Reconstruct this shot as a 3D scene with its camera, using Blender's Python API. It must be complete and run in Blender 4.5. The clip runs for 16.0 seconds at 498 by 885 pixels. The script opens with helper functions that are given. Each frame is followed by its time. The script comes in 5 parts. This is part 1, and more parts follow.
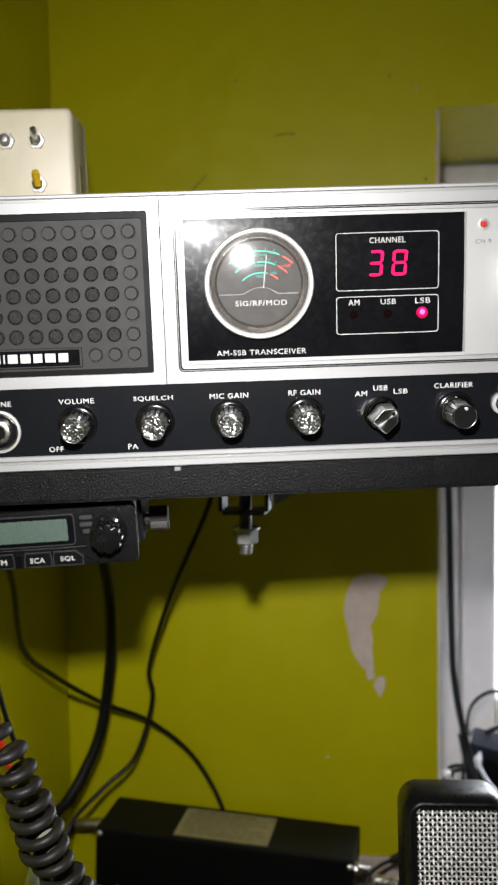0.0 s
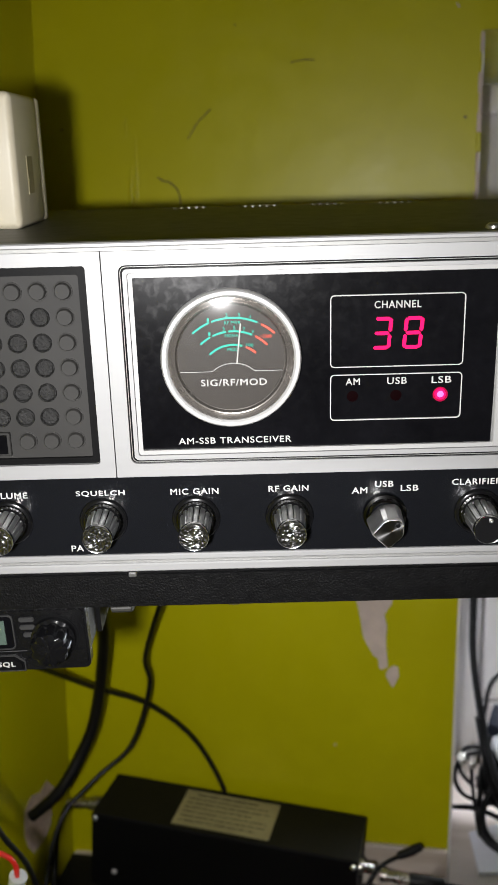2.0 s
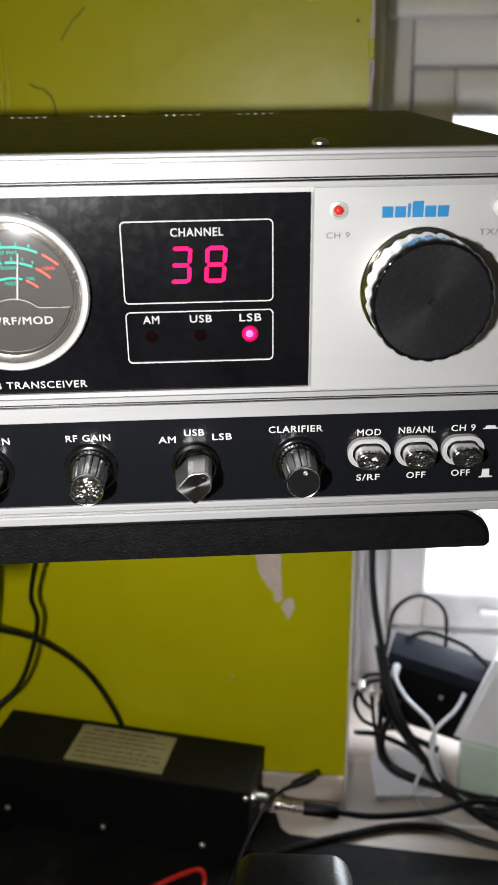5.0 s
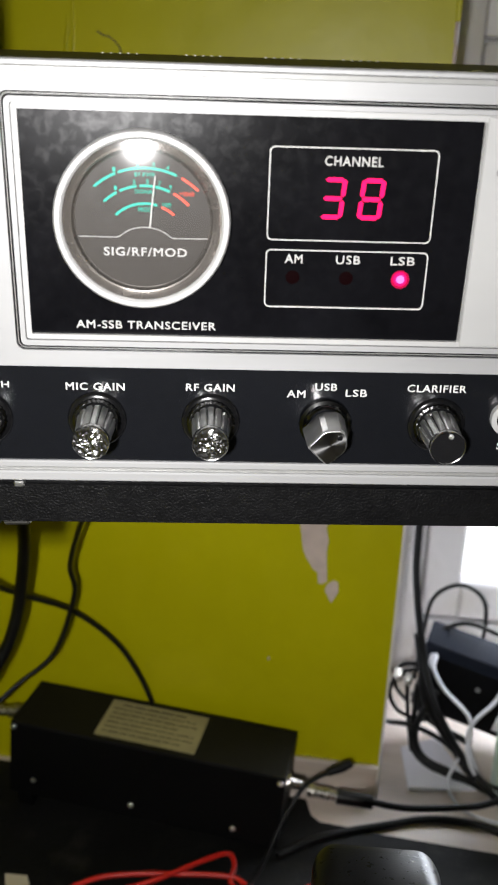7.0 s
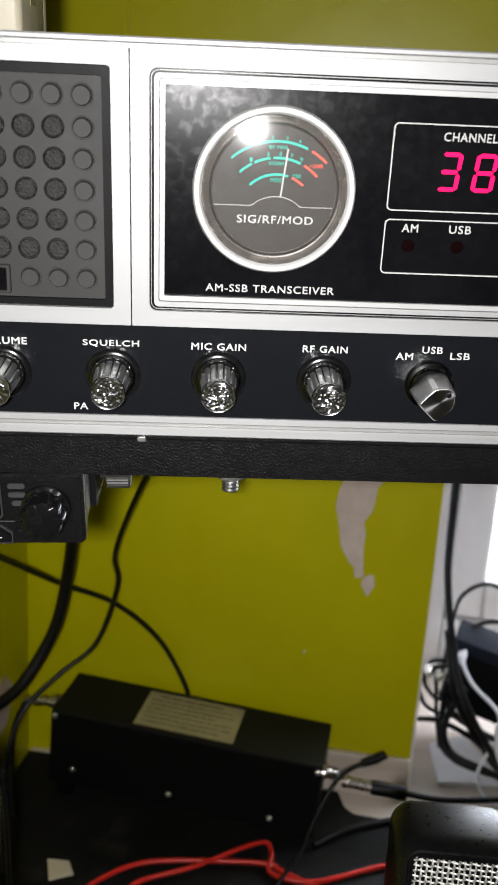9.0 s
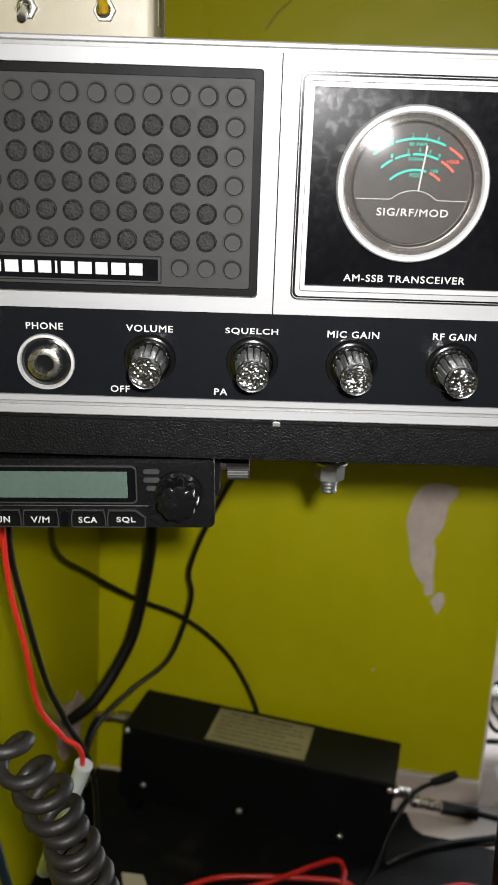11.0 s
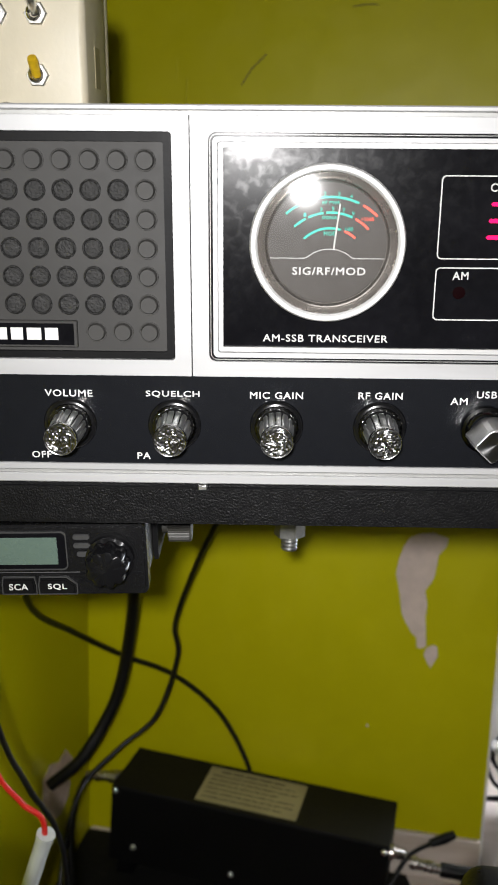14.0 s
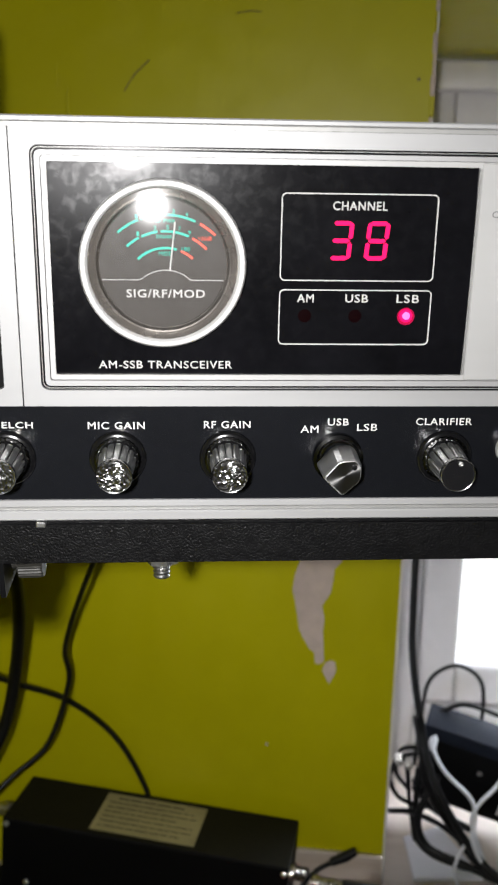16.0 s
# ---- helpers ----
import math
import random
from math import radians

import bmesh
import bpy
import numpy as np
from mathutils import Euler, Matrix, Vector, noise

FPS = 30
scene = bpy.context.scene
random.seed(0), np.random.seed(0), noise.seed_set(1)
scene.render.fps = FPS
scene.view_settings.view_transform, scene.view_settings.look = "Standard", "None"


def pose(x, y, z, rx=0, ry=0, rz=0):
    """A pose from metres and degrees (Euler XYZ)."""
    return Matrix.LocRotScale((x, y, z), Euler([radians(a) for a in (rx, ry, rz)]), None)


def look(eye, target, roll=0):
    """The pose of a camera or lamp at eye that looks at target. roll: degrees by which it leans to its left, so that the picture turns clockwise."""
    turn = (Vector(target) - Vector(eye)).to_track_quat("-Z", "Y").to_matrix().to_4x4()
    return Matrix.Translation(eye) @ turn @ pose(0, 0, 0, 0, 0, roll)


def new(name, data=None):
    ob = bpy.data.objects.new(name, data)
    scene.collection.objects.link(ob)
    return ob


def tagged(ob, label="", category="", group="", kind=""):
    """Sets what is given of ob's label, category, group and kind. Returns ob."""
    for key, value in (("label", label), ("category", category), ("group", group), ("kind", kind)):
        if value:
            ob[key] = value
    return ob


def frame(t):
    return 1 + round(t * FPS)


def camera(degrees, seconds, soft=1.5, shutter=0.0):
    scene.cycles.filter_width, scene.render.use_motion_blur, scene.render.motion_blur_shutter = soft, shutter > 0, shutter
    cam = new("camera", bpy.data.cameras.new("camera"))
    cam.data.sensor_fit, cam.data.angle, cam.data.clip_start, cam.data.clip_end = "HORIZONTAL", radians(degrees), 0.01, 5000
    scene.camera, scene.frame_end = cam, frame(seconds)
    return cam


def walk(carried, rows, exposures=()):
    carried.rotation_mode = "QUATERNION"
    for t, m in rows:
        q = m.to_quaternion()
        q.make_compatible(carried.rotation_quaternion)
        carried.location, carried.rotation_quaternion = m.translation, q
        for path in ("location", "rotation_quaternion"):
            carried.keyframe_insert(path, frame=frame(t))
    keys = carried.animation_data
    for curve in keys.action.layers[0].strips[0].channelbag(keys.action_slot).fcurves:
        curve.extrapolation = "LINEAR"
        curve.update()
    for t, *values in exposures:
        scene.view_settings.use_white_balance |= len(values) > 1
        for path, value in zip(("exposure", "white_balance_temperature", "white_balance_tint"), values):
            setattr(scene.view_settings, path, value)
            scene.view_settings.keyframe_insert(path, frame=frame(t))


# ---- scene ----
cam = camera(29.93, 16.0)
# the transceiver's own frame: its front stands at y = 0, it leans forward and is turned to the wall
RIG = pose(0, 0, 1.30, 7.407, -1.136, 9.567)
PATH = [
    (0, 0.0295, -0.4649, 0.0646, -1.99, -11.50, -1.79),
    (0.5, 0.0203, -0.4422, 0.0938, -1.89, -12.37, -2.01),
    (1, 0.0384, -0.3886, 0.1188, -0.58, -17.04, -1.03),
    (1.5, 0.0494, -0.3658, 0.1357, 0.28, -18.30, -1.16),
    (2, 0.0615, -0.3496, 0.1369, 0.41, -19.23, -1.58),
    (2.5, 0.0807, -0.3434, 0.1412, 0.79, -20.40, -2.10),
    (3, 0.0986, -0.3319, 0.1390, 1.10, -22.48, -2.36),
    (3.5, 0.1168, -0.3338, 0.1414, -2.31, -23.01, -1.31),
    (6, 0.1117, -0.2958, 0.1217, -3.07, -25.14, -0.27),
    (6.5, 0.0860, -0.2889, 0.1160, -2.79, -25.31, 0.98),
    (7, 0.0747, -0.2881, 0.1109, -2.64, -25.24, 2.01),
    (7.5, 0.0646, -0.2977, 0.1073, -2.48, -24.93, 2.30),
    (8, 0.0562, -0.2999, 0.1027, -2.55, -24.83, 2.46),
    (8.5, 0.0476, -0.3070, 0.1041, -2.77, -24.50, 2.54),
    (9, 0.0332, -0.3166, 0.0991, -2.79, -24.06, 2.67),
    (11.5, -0.0148, -0.3509, 0.0854, 0.58, -20.87, 2.13),
    (12, -0.0264, -0.3645, 0.0868, 2.23, -20.11, 2.69),
    (12.5, -0.0338, -0.3710, 0.0875, 3.63, -19.63, 2.80),
    (13, -0.0209, -0.3605, 0.0878, 3.13, -19.33, 2.83),
    (13.5, 0.0072, -0.3434, 0.0897, 2.08, -19.06, 1.85),
    (14, 0.0328, -0.3288, 0.0895, 1.13, -19.02, 0.40),
    (14.5, 0.0452, -0.3220, 0.0916, -0.57, -18.97, 0.23),
    (15, 0.0525, -0.3143, 0.0882, -2.35, -19.03, 0.64),
    (15.5, 0.0583, -0.3113, 0.0909, -3.55, -18.86, 0.92),
    (16, 0.0613, -0.3067, 0.0922, -3.88, -18.68, 1.10),
]
cam.data.dof.use_dof, cam.data.dof.focus_distance, cam.data.dof.aperture_fstop = True, 0.37, 26.0
walk(cam, [(t, RIG @ pose(x, y, z, 90 + pitch, 0, yaw) @ pose(0, 0, 0, 0, 0, roll)) for t, x, y, z, yaw, pitch, roll in PATH],
     exposures=[(0.0, 0.05), (1.0, -0.08), (2.0, -0.04), (3.0, 0.24), (3.5, 0.38), (5.0, 0.16), (6.0, 0.06), (7.0, 0.08), (8.5, -0.02), (9.0, 0.0), (12.5, 0.10), (13.2, 0.18), (14.5, 0.0), (16.0, -0.05)])

# ---- light ----
world = bpy.data.worlds.new("sky")
scene.world = world
world.use_nodes = True
wn = world.node_tree
sky = wn.nodes.new("ShaderNodeTexSky")
sky.sky_type, sky.sun_disc = "NISHITA", False
sky.sun_elevation, sky.sun_rotation = radians(35), radians(200)
wn.links.new(sky.outputs[0], wn.nodes["Background"].inputs[0])
wn.nodes["Background"].inputs[1].default_value = 0.12


def lamp(name, kind, m, energy, colour, size, size_y=None):
    data = bpy.data.lights.new(name, kind)
    data.energy, data.color = energy, colour
    if kind == "AREA":
        data.shape = "DISK" if size_y is None else "RECTANGLE"
        data.size = size
        if size_y:
            data.size_y = size_y
    ob = new(name, data)
    ob.matrix_world = m
    return ob


# the torch that is carried beside the camera, at the middle of its way
lamp("torch", "AREA", RIG @ look((0.020, -0.380, 0.127), (0.05, 0.3, -0.20)), 1.75, (0.995, 0.98, 0.975), 0.022).data.spread = radians(115)
# daylight in the window's opening
lamp("window_daylight", "AREA", look((0.62, 0.86, 1.10), (0.40, 0.42, 0.70)), 6.5, (0.82, 0.88, 1.0), 0.6, 0.40).data.spread = radians(110)

# ---- materials ----


def material(name, colour, rough=0.5, metal=0.0, vary=0.12, scale=(6, 60), bump=0.1, bump_scale=300.0, rough_vary=0.1,
             stain=None, stain_amount=0.0, stain_scale=8.0, coat=0.0, emit=None, strength=0.0, random=0.0, stretch=(1, 1, 1), specular=0.5):
    m = bpy.data.materials.new(name)
    m.use_nodes = True
    nt = m.node_tree
    n, link = nt.nodes, nt.links.new
    b = n["Principled BSDF"]
    co = n.new("ShaderNodeTexCoord")
    mp = n.new("ShaderNodeMapping")
    mp.inputs["Scale"].default_value = stretch
    link(co.outputs["Object"], mp.inputs[0])

    def noise_at(s, detail=4):
        k = n.new("ShaderNodeTexNoise")
        k.inputs["Scale"].default_value, k.inputs["Detail"].default_value = s, detail
        link(mp.outputs[0], k.inputs["Vector"])
        return k

    def mix(kind, fac, a, c):
        k = n.new("ShaderNodeMix")
        k.data_type, k.blend_type = "RGBA", kind
        for sock, v in ((0, fac), (6, a), (7, c)):
            if hasattr(v, "links"):
                link(v, k.inputs[sock])
            else:
                k.inputs[sock].default_value = v
        return k.outputs[2]

    big, small = noise_at(scale[0]), noise_at(scale[1])
    rgb = (*colour, 1)
    dark = (*[c * (1 - 2 * vary) for c in colour], 1)
    light = (*[min(1, c * (1 + vary)) for c in colour], 1)
    ramp = n.new("ShaderNodeValToRGB")
    ramp.color_ramp.elements[0].position, ramp.color_ramp.elements[1].position = 0.3, 0.7
    ramp.color_ramp.elements[0].color, ramp.color_ramp.elements[1].color = dark, light
    link(big.outputs[0], ramp.inputs[0])
    ramp2 = n.new("ShaderNodeValToRGB")
    ramp2.color_ramp.elements[0].position, ramp2.color_ramp.elements[1].position = 0.3, 0.7
    ramp2.color_ramp.elements[0].color, ramp2.color_ramp.elements[1].color = (1 - vary, 1 - vary, 1 - vary, 1), (1, 1, 1, 1)
    link(small.outputs[0], ramp2.inputs[0])
    out = mix("MULTIPLY", 1.0, ramp.outputs[0], ramp2.outputs[0])
    if stain:
        st = noise_at(stain_scale, 8)
        sr = n.new("ShaderNodeValToRGB")
        sr.color_ramp.elements[0].position, sr.color_ramp.elements[1].position = 0.56, 0.70
        sr.color_ramp.elements[0].color, sr.color_ramp.elements[1].color = (0, 0, 0, 1), (stain_amount,) * 3 + (1,)
        link(st.outputs[0], sr.inputs[0])
        out = mix("MIX", sr.outputs[0], out, (*stain, 1))
    if random:
        info = n.new("ShaderNodeObjectInfo")
        mr = n.new("ShaderNodeMapRange")
        mr.inputs[3].default_value, mr.inputs[4].default_value = 1 - random, 1.0
        link(info.outputs["Random"], mr.inputs[0])
        out = mix("MULTIPLY", 1.0, out, mr.outputs[0])
    link(out, b.inputs["Base Color"])
    rr = n.new("ShaderNodeMapRange")
    rr.inputs[3].default_value, rr.inputs[4].default_value = max(0.01, rough - rough_vary), min(1, rough + rough_vary)
    link(small.outputs[0], rr.inputs[0])
    link(rr.outputs[0], b.inputs["Roughness"])
    b.inputs["Metallic"].default_value = metal
    b.inputs["Coat Weight"].default_value = coat
    b.inputs["Specular IOR Level"].default_value = specular
    if bump:
        bn = noise_at(bump_scale, 3)
        bp = n.new("ShaderNodeBump")
        bp.inputs["Strength"].default_value, bp.inputs["Distance"].default_value = bump, 0.001
        link(bn.outputs[0], bp.inputs["Height"])
        link(bp.outputs[0], b.inputs["Normal"])
    if emit:
        b.inputs["Emission Color"].default_value = (*emit, 1)
        b.inputs["Emission Strength"].default_value = strength
    return m


def glass(name, colour=(1, 1, 1), rough=0.0):
    m = bpy.data.materials.new(name)
    m.use_nodes = True
    nt = m.node_tree
    n, link = nt.nodes, nt.links.new
    n.remove(n["Principled BSDF"])
    tr, gl, fr, mx = n.new("ShaderNodeBsdfTransparent"), n.new("ShaderNodeBsdfGlossy"), n.new("ShaderNodeFresnel"), n.new("ShaderNodeMixShader")
    tr.inputs[0].default_value = (*colour, 1)
    gl.inputs["Roughness"].default_value = rough
    fr.inputs[0].default_value = 1.5
    for a, c in ((fr.outputs[0], mx.inputs[0]), (tr.outputs[0], mx.inputs[1]), (gl.outputs[0], mx.inputs[2]), (mx.outputs[0], n["Material Output"].inputs[0])):
        link(a, c)
    return m


M_WALL = material("olive_wall_paint", (0.44, 0.41, 0.0), 0.36, vary=0.05, scale=(4, 40), bump=0.25, bump_scale=38, stain=(0.40, 0.36, 0.0), stain_amount=0.5, stain_scale=3, specular=0.35)
M_PLASTER = material("bare_plaster", (0.56, 0.46, 0.41), 0.85, vary=0.1, scale=(20, 150), bump=0.4, bump_scale=200)
M_BARE = material("dusty_bare_plaster", (0.56, 0.43, 0.37), 0.9, vary=0.2, scale=(30, 200), bump=0.5, bump_scale=200)
M_CEIL = material("ceiling_white", (0.75, 0.74, 0.70), 0.8, bump=0.2, bump_scale=80)
M_SILVER = material("brushed_aluminium", (0.355, 0.355, 0.357), 0.52, 0.4, vary=0.03, scale=(8, 220), bump=0.03, bump_scale=600, stretch=(0.08, 1, 1))
M_SILVER2 = material("satin_silver_panel", (0.405, 0.403, 0.398), 0.53, 0.32, vary=0.03, scale=(8, 220), bump=0.02, bump_scale=600, stretch=(0.08, 1, 1))
M_GREYLINE = material("dull_grey_line", (0.30, 0.30, 0.29), 0.5, 0.5, vary=0.05)
M_BLACK = material("black_plastic", (0.003, 0.003, 0.0033), 0.5, vary=0.2, specular=0.12, bump=0.05, bump_scale=900)
M_STRIP = material("black_satin_strip", (0.005, 0.0055, 0.007), 0.24, vary=0.08, scale=(15, 400), bump=0.015, bump_scale=900, rough_vary=0.02, specular=0.3)
M_GLOSS = material("black_acrylic", (0.004, 0.004, 0.005), 0.30, vary=0.2, scale=(30, 260), bump=0.0, rough_vary=0.06, specular=0.10, coat=0.16)


def smudged(m, scale, low, high):
    """Finger marks and dust: uneven gloss under a clear polish."""
    nt = m.node_tree
    b = nt.nodes["Principled BSDF"]
    b.inputs["Coat Roughness"].default_value = 0.055
    b.inputs["Coat IOR"].default_value = 1.45
    co = nt.nodes.new("ShaderNodeTexCoord")
    k = nt.nodes.new("ShaderNodeTexNoise")
    k.inputs["Scale"].default_value, k.inputs["Detail"].default_value, k.inputs["Distortion"].default_value = scale, 9, 0.5
    nt.links.new(co.outputs["Object"], k.inputs["Vector"])
    mr = nt.nodes.new("ShaderNodeMapRange")
    mr.inputs[1].default_value, mr.inputs[2].default_value = 0.46, 0.72
    mr.inputs[3].default_value, mr.inputs[4].default_value = low, high
    nt.links.new(k.outputs[0], mr.inputs[0])
    away = nt.nodes.new("ShaderNodeVectorMath")
    away.operation = "DISTANCE"
    away.inputs[1].default_value = (0.028, 0.0, 0.080)
    nt.links.new(co.outputs["Object"], away.inputs[0])
    near = nt.nodes.new("ShaderNodeMapRange")
    near.inputs[1].default_value, near.inputs[2].default_value = 0.012, 0.062
    near.inputs[3].default_value, near.inputs[4].default_value = 2.0, 0.8
    nt.links.new(away.outputs["Value"], near.inputs[0])
    mul = nt.nodes.new("ShaderNodeMath")
    mul.operation = "MULTIPLY"
    nt.links.new(mr.outputs[0], mul.inputs[0])
    nt.links.new(near.outputs[0], mul.inputs[1])
    nt.links.new(mul.outputs[0], b.inputs["Specular IOR Level"])


smudged(M_GLOSS, 300.0, 0.045, 0.095)
M_GRILLE = material("charcoal_grille_plastic", (0.028, 0.027, 0.0255), 0.6, vary=0.1, scale=(20, 200), bump=0.06, bump_scale=900, specular=0.3)
M_CLOTH = material("speaker_cloth", (0.014, 0.0135, 0.013), 0.7, vary=0.45, scale=(300, 900), bump=1.0, bump_scale=900)
M_COVER = material("black_painted_steel", (0.022, 0.021, 0.017), 0.5, vary=0.2, scale=(10, 100), bump=0.12, bump_scale=800)
M_TRAY = material("leathered_black_board", (0.004, 0.004, 0.0043), 0.36, vary=0.2, scale=(10, 300), bump=0.42, bump_scale=1150, rough_vary=0.14, specular=0.20)
M_CHROME = material("chrome", (0.90, 0.90, 0.89), 0.33, 1.0, vary=0.05, scale=(60, 400), bump=0.03, bump_scale=900)
M_DCHROME = material("dark_chrome", (0.56, 0.56, 0.55), 0.18, 1.0, vary=0.15, scale=(60, 400), bump=0.03, bump_scale=900, rough_vary=0.04)
M_NICKEL = material("nickel", (0.62, 0.59, 0.53), 0.28, 1.0, vary=0.12, scale=(60, 400), bump=0.1, bump_scale=700)
M_STEEL = material("zinc_steel", (0.36, 0.36, 0.35), 0.38, 0.9, vary=0.15, scale=(40, 300), bump=0.1, bump_scale=500)
M_CAP = material("sparkling_knob_cap", (0.36, 0.36, 0.36), 0.20, 1.0, vary=0.08, scale=(900, 2600), bump=0.0, rough_vary=0.05)
M_DARKCAP = material("dark_spun_cap", (0.010, 0.010, 0.011), 0.24, 0.3, vary=0.06, scale=(60, 500), bump=0.04, bump_scale=1500, rough_vary=0.03)
M_WHITE = material("white_print", (0.52, 0.515, 0.50), 0.5, vary=0.02, bump=0)
M_GREYPRINT = material("grey_print", (0.12, 0.12, 0.12), 0.5, vary=0.02, bump=0)
M_BLUE = material("blue_print", (0.008, 0.15, 0.34), 0.45, vary=0.03, bump=0)
M_DIAL = material("brown_dial", (0.021, 0.0155, 0.0105), 0.55, vary=0.05, scale=(40, 200), bump=0.02)
M_TEAL = material("teal_scale_print", (0.0, 0.42, 0.30), 0.5, vary=0.03, bump=0)
M_RED = material("red_scale_print", (0.75, 0.07, 0.03), 0.5, vary=0.03, bump=0)
M_LED = material("lit_red_segment", (0.12, 0.002, 0.01), 0.6, vary=0, bump=0, specular=0.1, emit=(1.0, 0.003, 0.115), strength=2.0)
M_LEDCORE = material("lit_red_lamp", (0.3, 0.05, 0.1), 0.5, vary=0, bump=0, specular=0.2, emit=(1.0, 0.10, 0.42), strength=2.6)
M_LEDRIM = material("glowing_lamp_rim", (0.2, 0.004, 0.02), 0.4, vary=0, bump=0, specular=0.2, emit=(1.0, 0.002, 0.13), strength=0.42)
M_LEDOFF = material("unlit_red_lamp", (0.0038, 0.0002, 0.0005), 0.6, vary=0.1, bump=0, specular=0.02)
M_REDLAMP = material("red_lamp_lens", (0.55, 0.02, 0.015), 0.2, vary=0.1, bump=0)
M_CREAM = material("cream_plastic", (0.62, 0.56, 0.42), 0.42, vary=0.05, scale=(12, 120), bump=0.06, bump_scale=500, stain=(0.55, 0.42, 0.22), stain_amount=0.35, stain_scale=30)
M_YELLOW = material("yellow_sleeve", (0.62, 0.40, 0.01), 0.45, vary=0.1, scale=(100, 400), bump=0.05)
M_LCD = material("grey_green_display", (0.075, 0.110, 0.090), 0.28, vary=0.04, scale=(30, 200), bump=0)
M_MINI = material("grained_black_plastic", (0.0055, 0.0055, 0.006), 0.25, vary=0.12, scale=(60, 900), specular=0.34, bump=0.30, bump_scale=1900)
M_KEY = material("grey_key_and_edge", (0.034, 0.034, 0.034), 0.35, vary=0.1, bump=0.1)
M_CABLE = material("black_cable", (0.005, 0.005, 0.005), 0.4, specular=0.28, vary=0.2, scale=(40, 300), bump=0.1, bump_scale=600)
M_CORD = material("grey_black_coiled_cord", (0.0125, 0.0108, 0.0090), 0.50, specular=0.30, vary=0.15, scale=(40, 300), bump=0.1, bump_scale=600)
M_TRAYCABLE = material("matt_black_hose", (0.006, 0.006, 0.006), 0.6, specular=0.2, vary=0.2, scale=(40, 300), bump=0.1, bump_scale=500)
M_REDWIRE = material("red_wire", (0.62, 0.02, 0.012), 0.4, vary=0.1, bump=0.05)
M_TEALWIRE = material("dark_teal_wire", (0.004, 0.010, 0.012), 0.35, vary=0.2, bump=0.1)
M_WHITEWIRE = material("white_cable", (0.70, 0.71, 0.74), 0.45, vary=0.05, bump=0.05)
M_TUBE = material("frosted_tube", (0.55, 0.58, 0.56), 0.5, vary=0.08, bump=0.05)
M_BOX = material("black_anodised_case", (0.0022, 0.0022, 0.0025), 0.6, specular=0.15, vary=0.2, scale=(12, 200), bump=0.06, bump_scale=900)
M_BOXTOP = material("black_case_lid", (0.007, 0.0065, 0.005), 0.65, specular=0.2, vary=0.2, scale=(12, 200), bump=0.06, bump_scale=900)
M_STICKER = material("yellowed_sticker", (0.36, 0.31, 0.16), 0.6, vary=0.1, scale=(30, 300), bump=0.05)
M_INK = material("faded_ink", (0.10, 0.085, 0.045), 0.6, vary=0.2, bump=0)
M_MAT = material("black_desk_mat", (0.006, 0.006, 0.0055), 0.7, specular=0.2, vary=0.3, scale=(10, 120), bump=0.8, bump_scale=260, stain=(0.03, 0.028, 0.022), stain_amount=0.5, stain_scale=25)
M_DESK = material("beige_desk_board", (0.64, 0.555, 0.48), 0.5, vary=0.08, scale=(6, 120), bump=0.08, bump_scale=300, stretch=(0.3, 2, 2), stain=(0.33, 0.25, 0.16), stain_amount=0.4, stain_scale=14)
M_FRAME = material("white_window_plastic", (0.68, 0.66, 0.655), 0.4, vary=0.05, scale=(5, 60), bump=0.05, stain=(0.45, 0.40, 0.33), stain_amount=0.4, stain_scale=10)
M_PSU = material("navy_black_plastic", (0.010, 0.013, 0.021), 0.75, specular=0.12, vary=0.15, bump=0.2, bump_scale=900)
M_TUB = material("pale_green_plastic", (0.55, 0.66, 0.58), 0.45, vary=0.06, bump=0.05)
M_PAPER = material("white_paper", (0.82, 0.82, 0.86), 0.7, vary=0.05, bump=0.1, bump_scale=200)
M_BACK = material("bright_outdoors", (0.9, 0.9, 0.9), 1.0, vary=0.02, bump=0, emit=(0.93, 0.96, 1.0), strength=1.6)
G_CLEAR = glass("clear_glass")
G_METER = glass("meter_glass", (0.95, 0.95, 0.95), 0.12)
M_MIC = material("satin_black_housing", (0.006, 0.006, 0.0062), 0.30, vary=0.2, scale=(30, 300), bump=0.05, bump_scale=900, specular=0.18)
M_MESH = material("bright_wire_mesh", (0.58, 0.57, 0.54), 0.35, 0.6, vary=0.1, bump=0)
M_METERWALL = material("grey_meter_wall", (0.26, 0.24, 0.22), 0.25, 0.75, vary=0.06, scale=(40, 200), bump=0)
M_BLACKCHROME = material("black_chrome", (0.10, 0.10, 0.10), 0.20, 1.0, vary=0.2, scale=(60, 400), bump=0.03, bump_scale=900, rough_vary=0.06)
M_COLLAR = material("glossy_black_collar", (0.004, 0.004, 0.0045), 0.16, vary=0.1, bump=0, rough_vary=0.03, specular=0.5)


def spun(name, colour, rough, metal, anisotropy):
    """Turned metal: the gloss runs out from the middle."""
    m = material(name, colour, rough, metal, vary=0.05, scale=(60, 500), bump=0, rough_vary=0.04)
    b = m.node_tree.nodes["Principled BSDF"]
    tangent = m.node_tree.nodes.new("ShaderNodeTangent")
    tangent.direction_type, tangent.axis = "RADIAL", "Y"
    m.node_tree.links.new(tangent.outputs[0], b.inputs["Tangent"])
    b.inputs["Anisotropic"].default_value = anisotropy
    return m


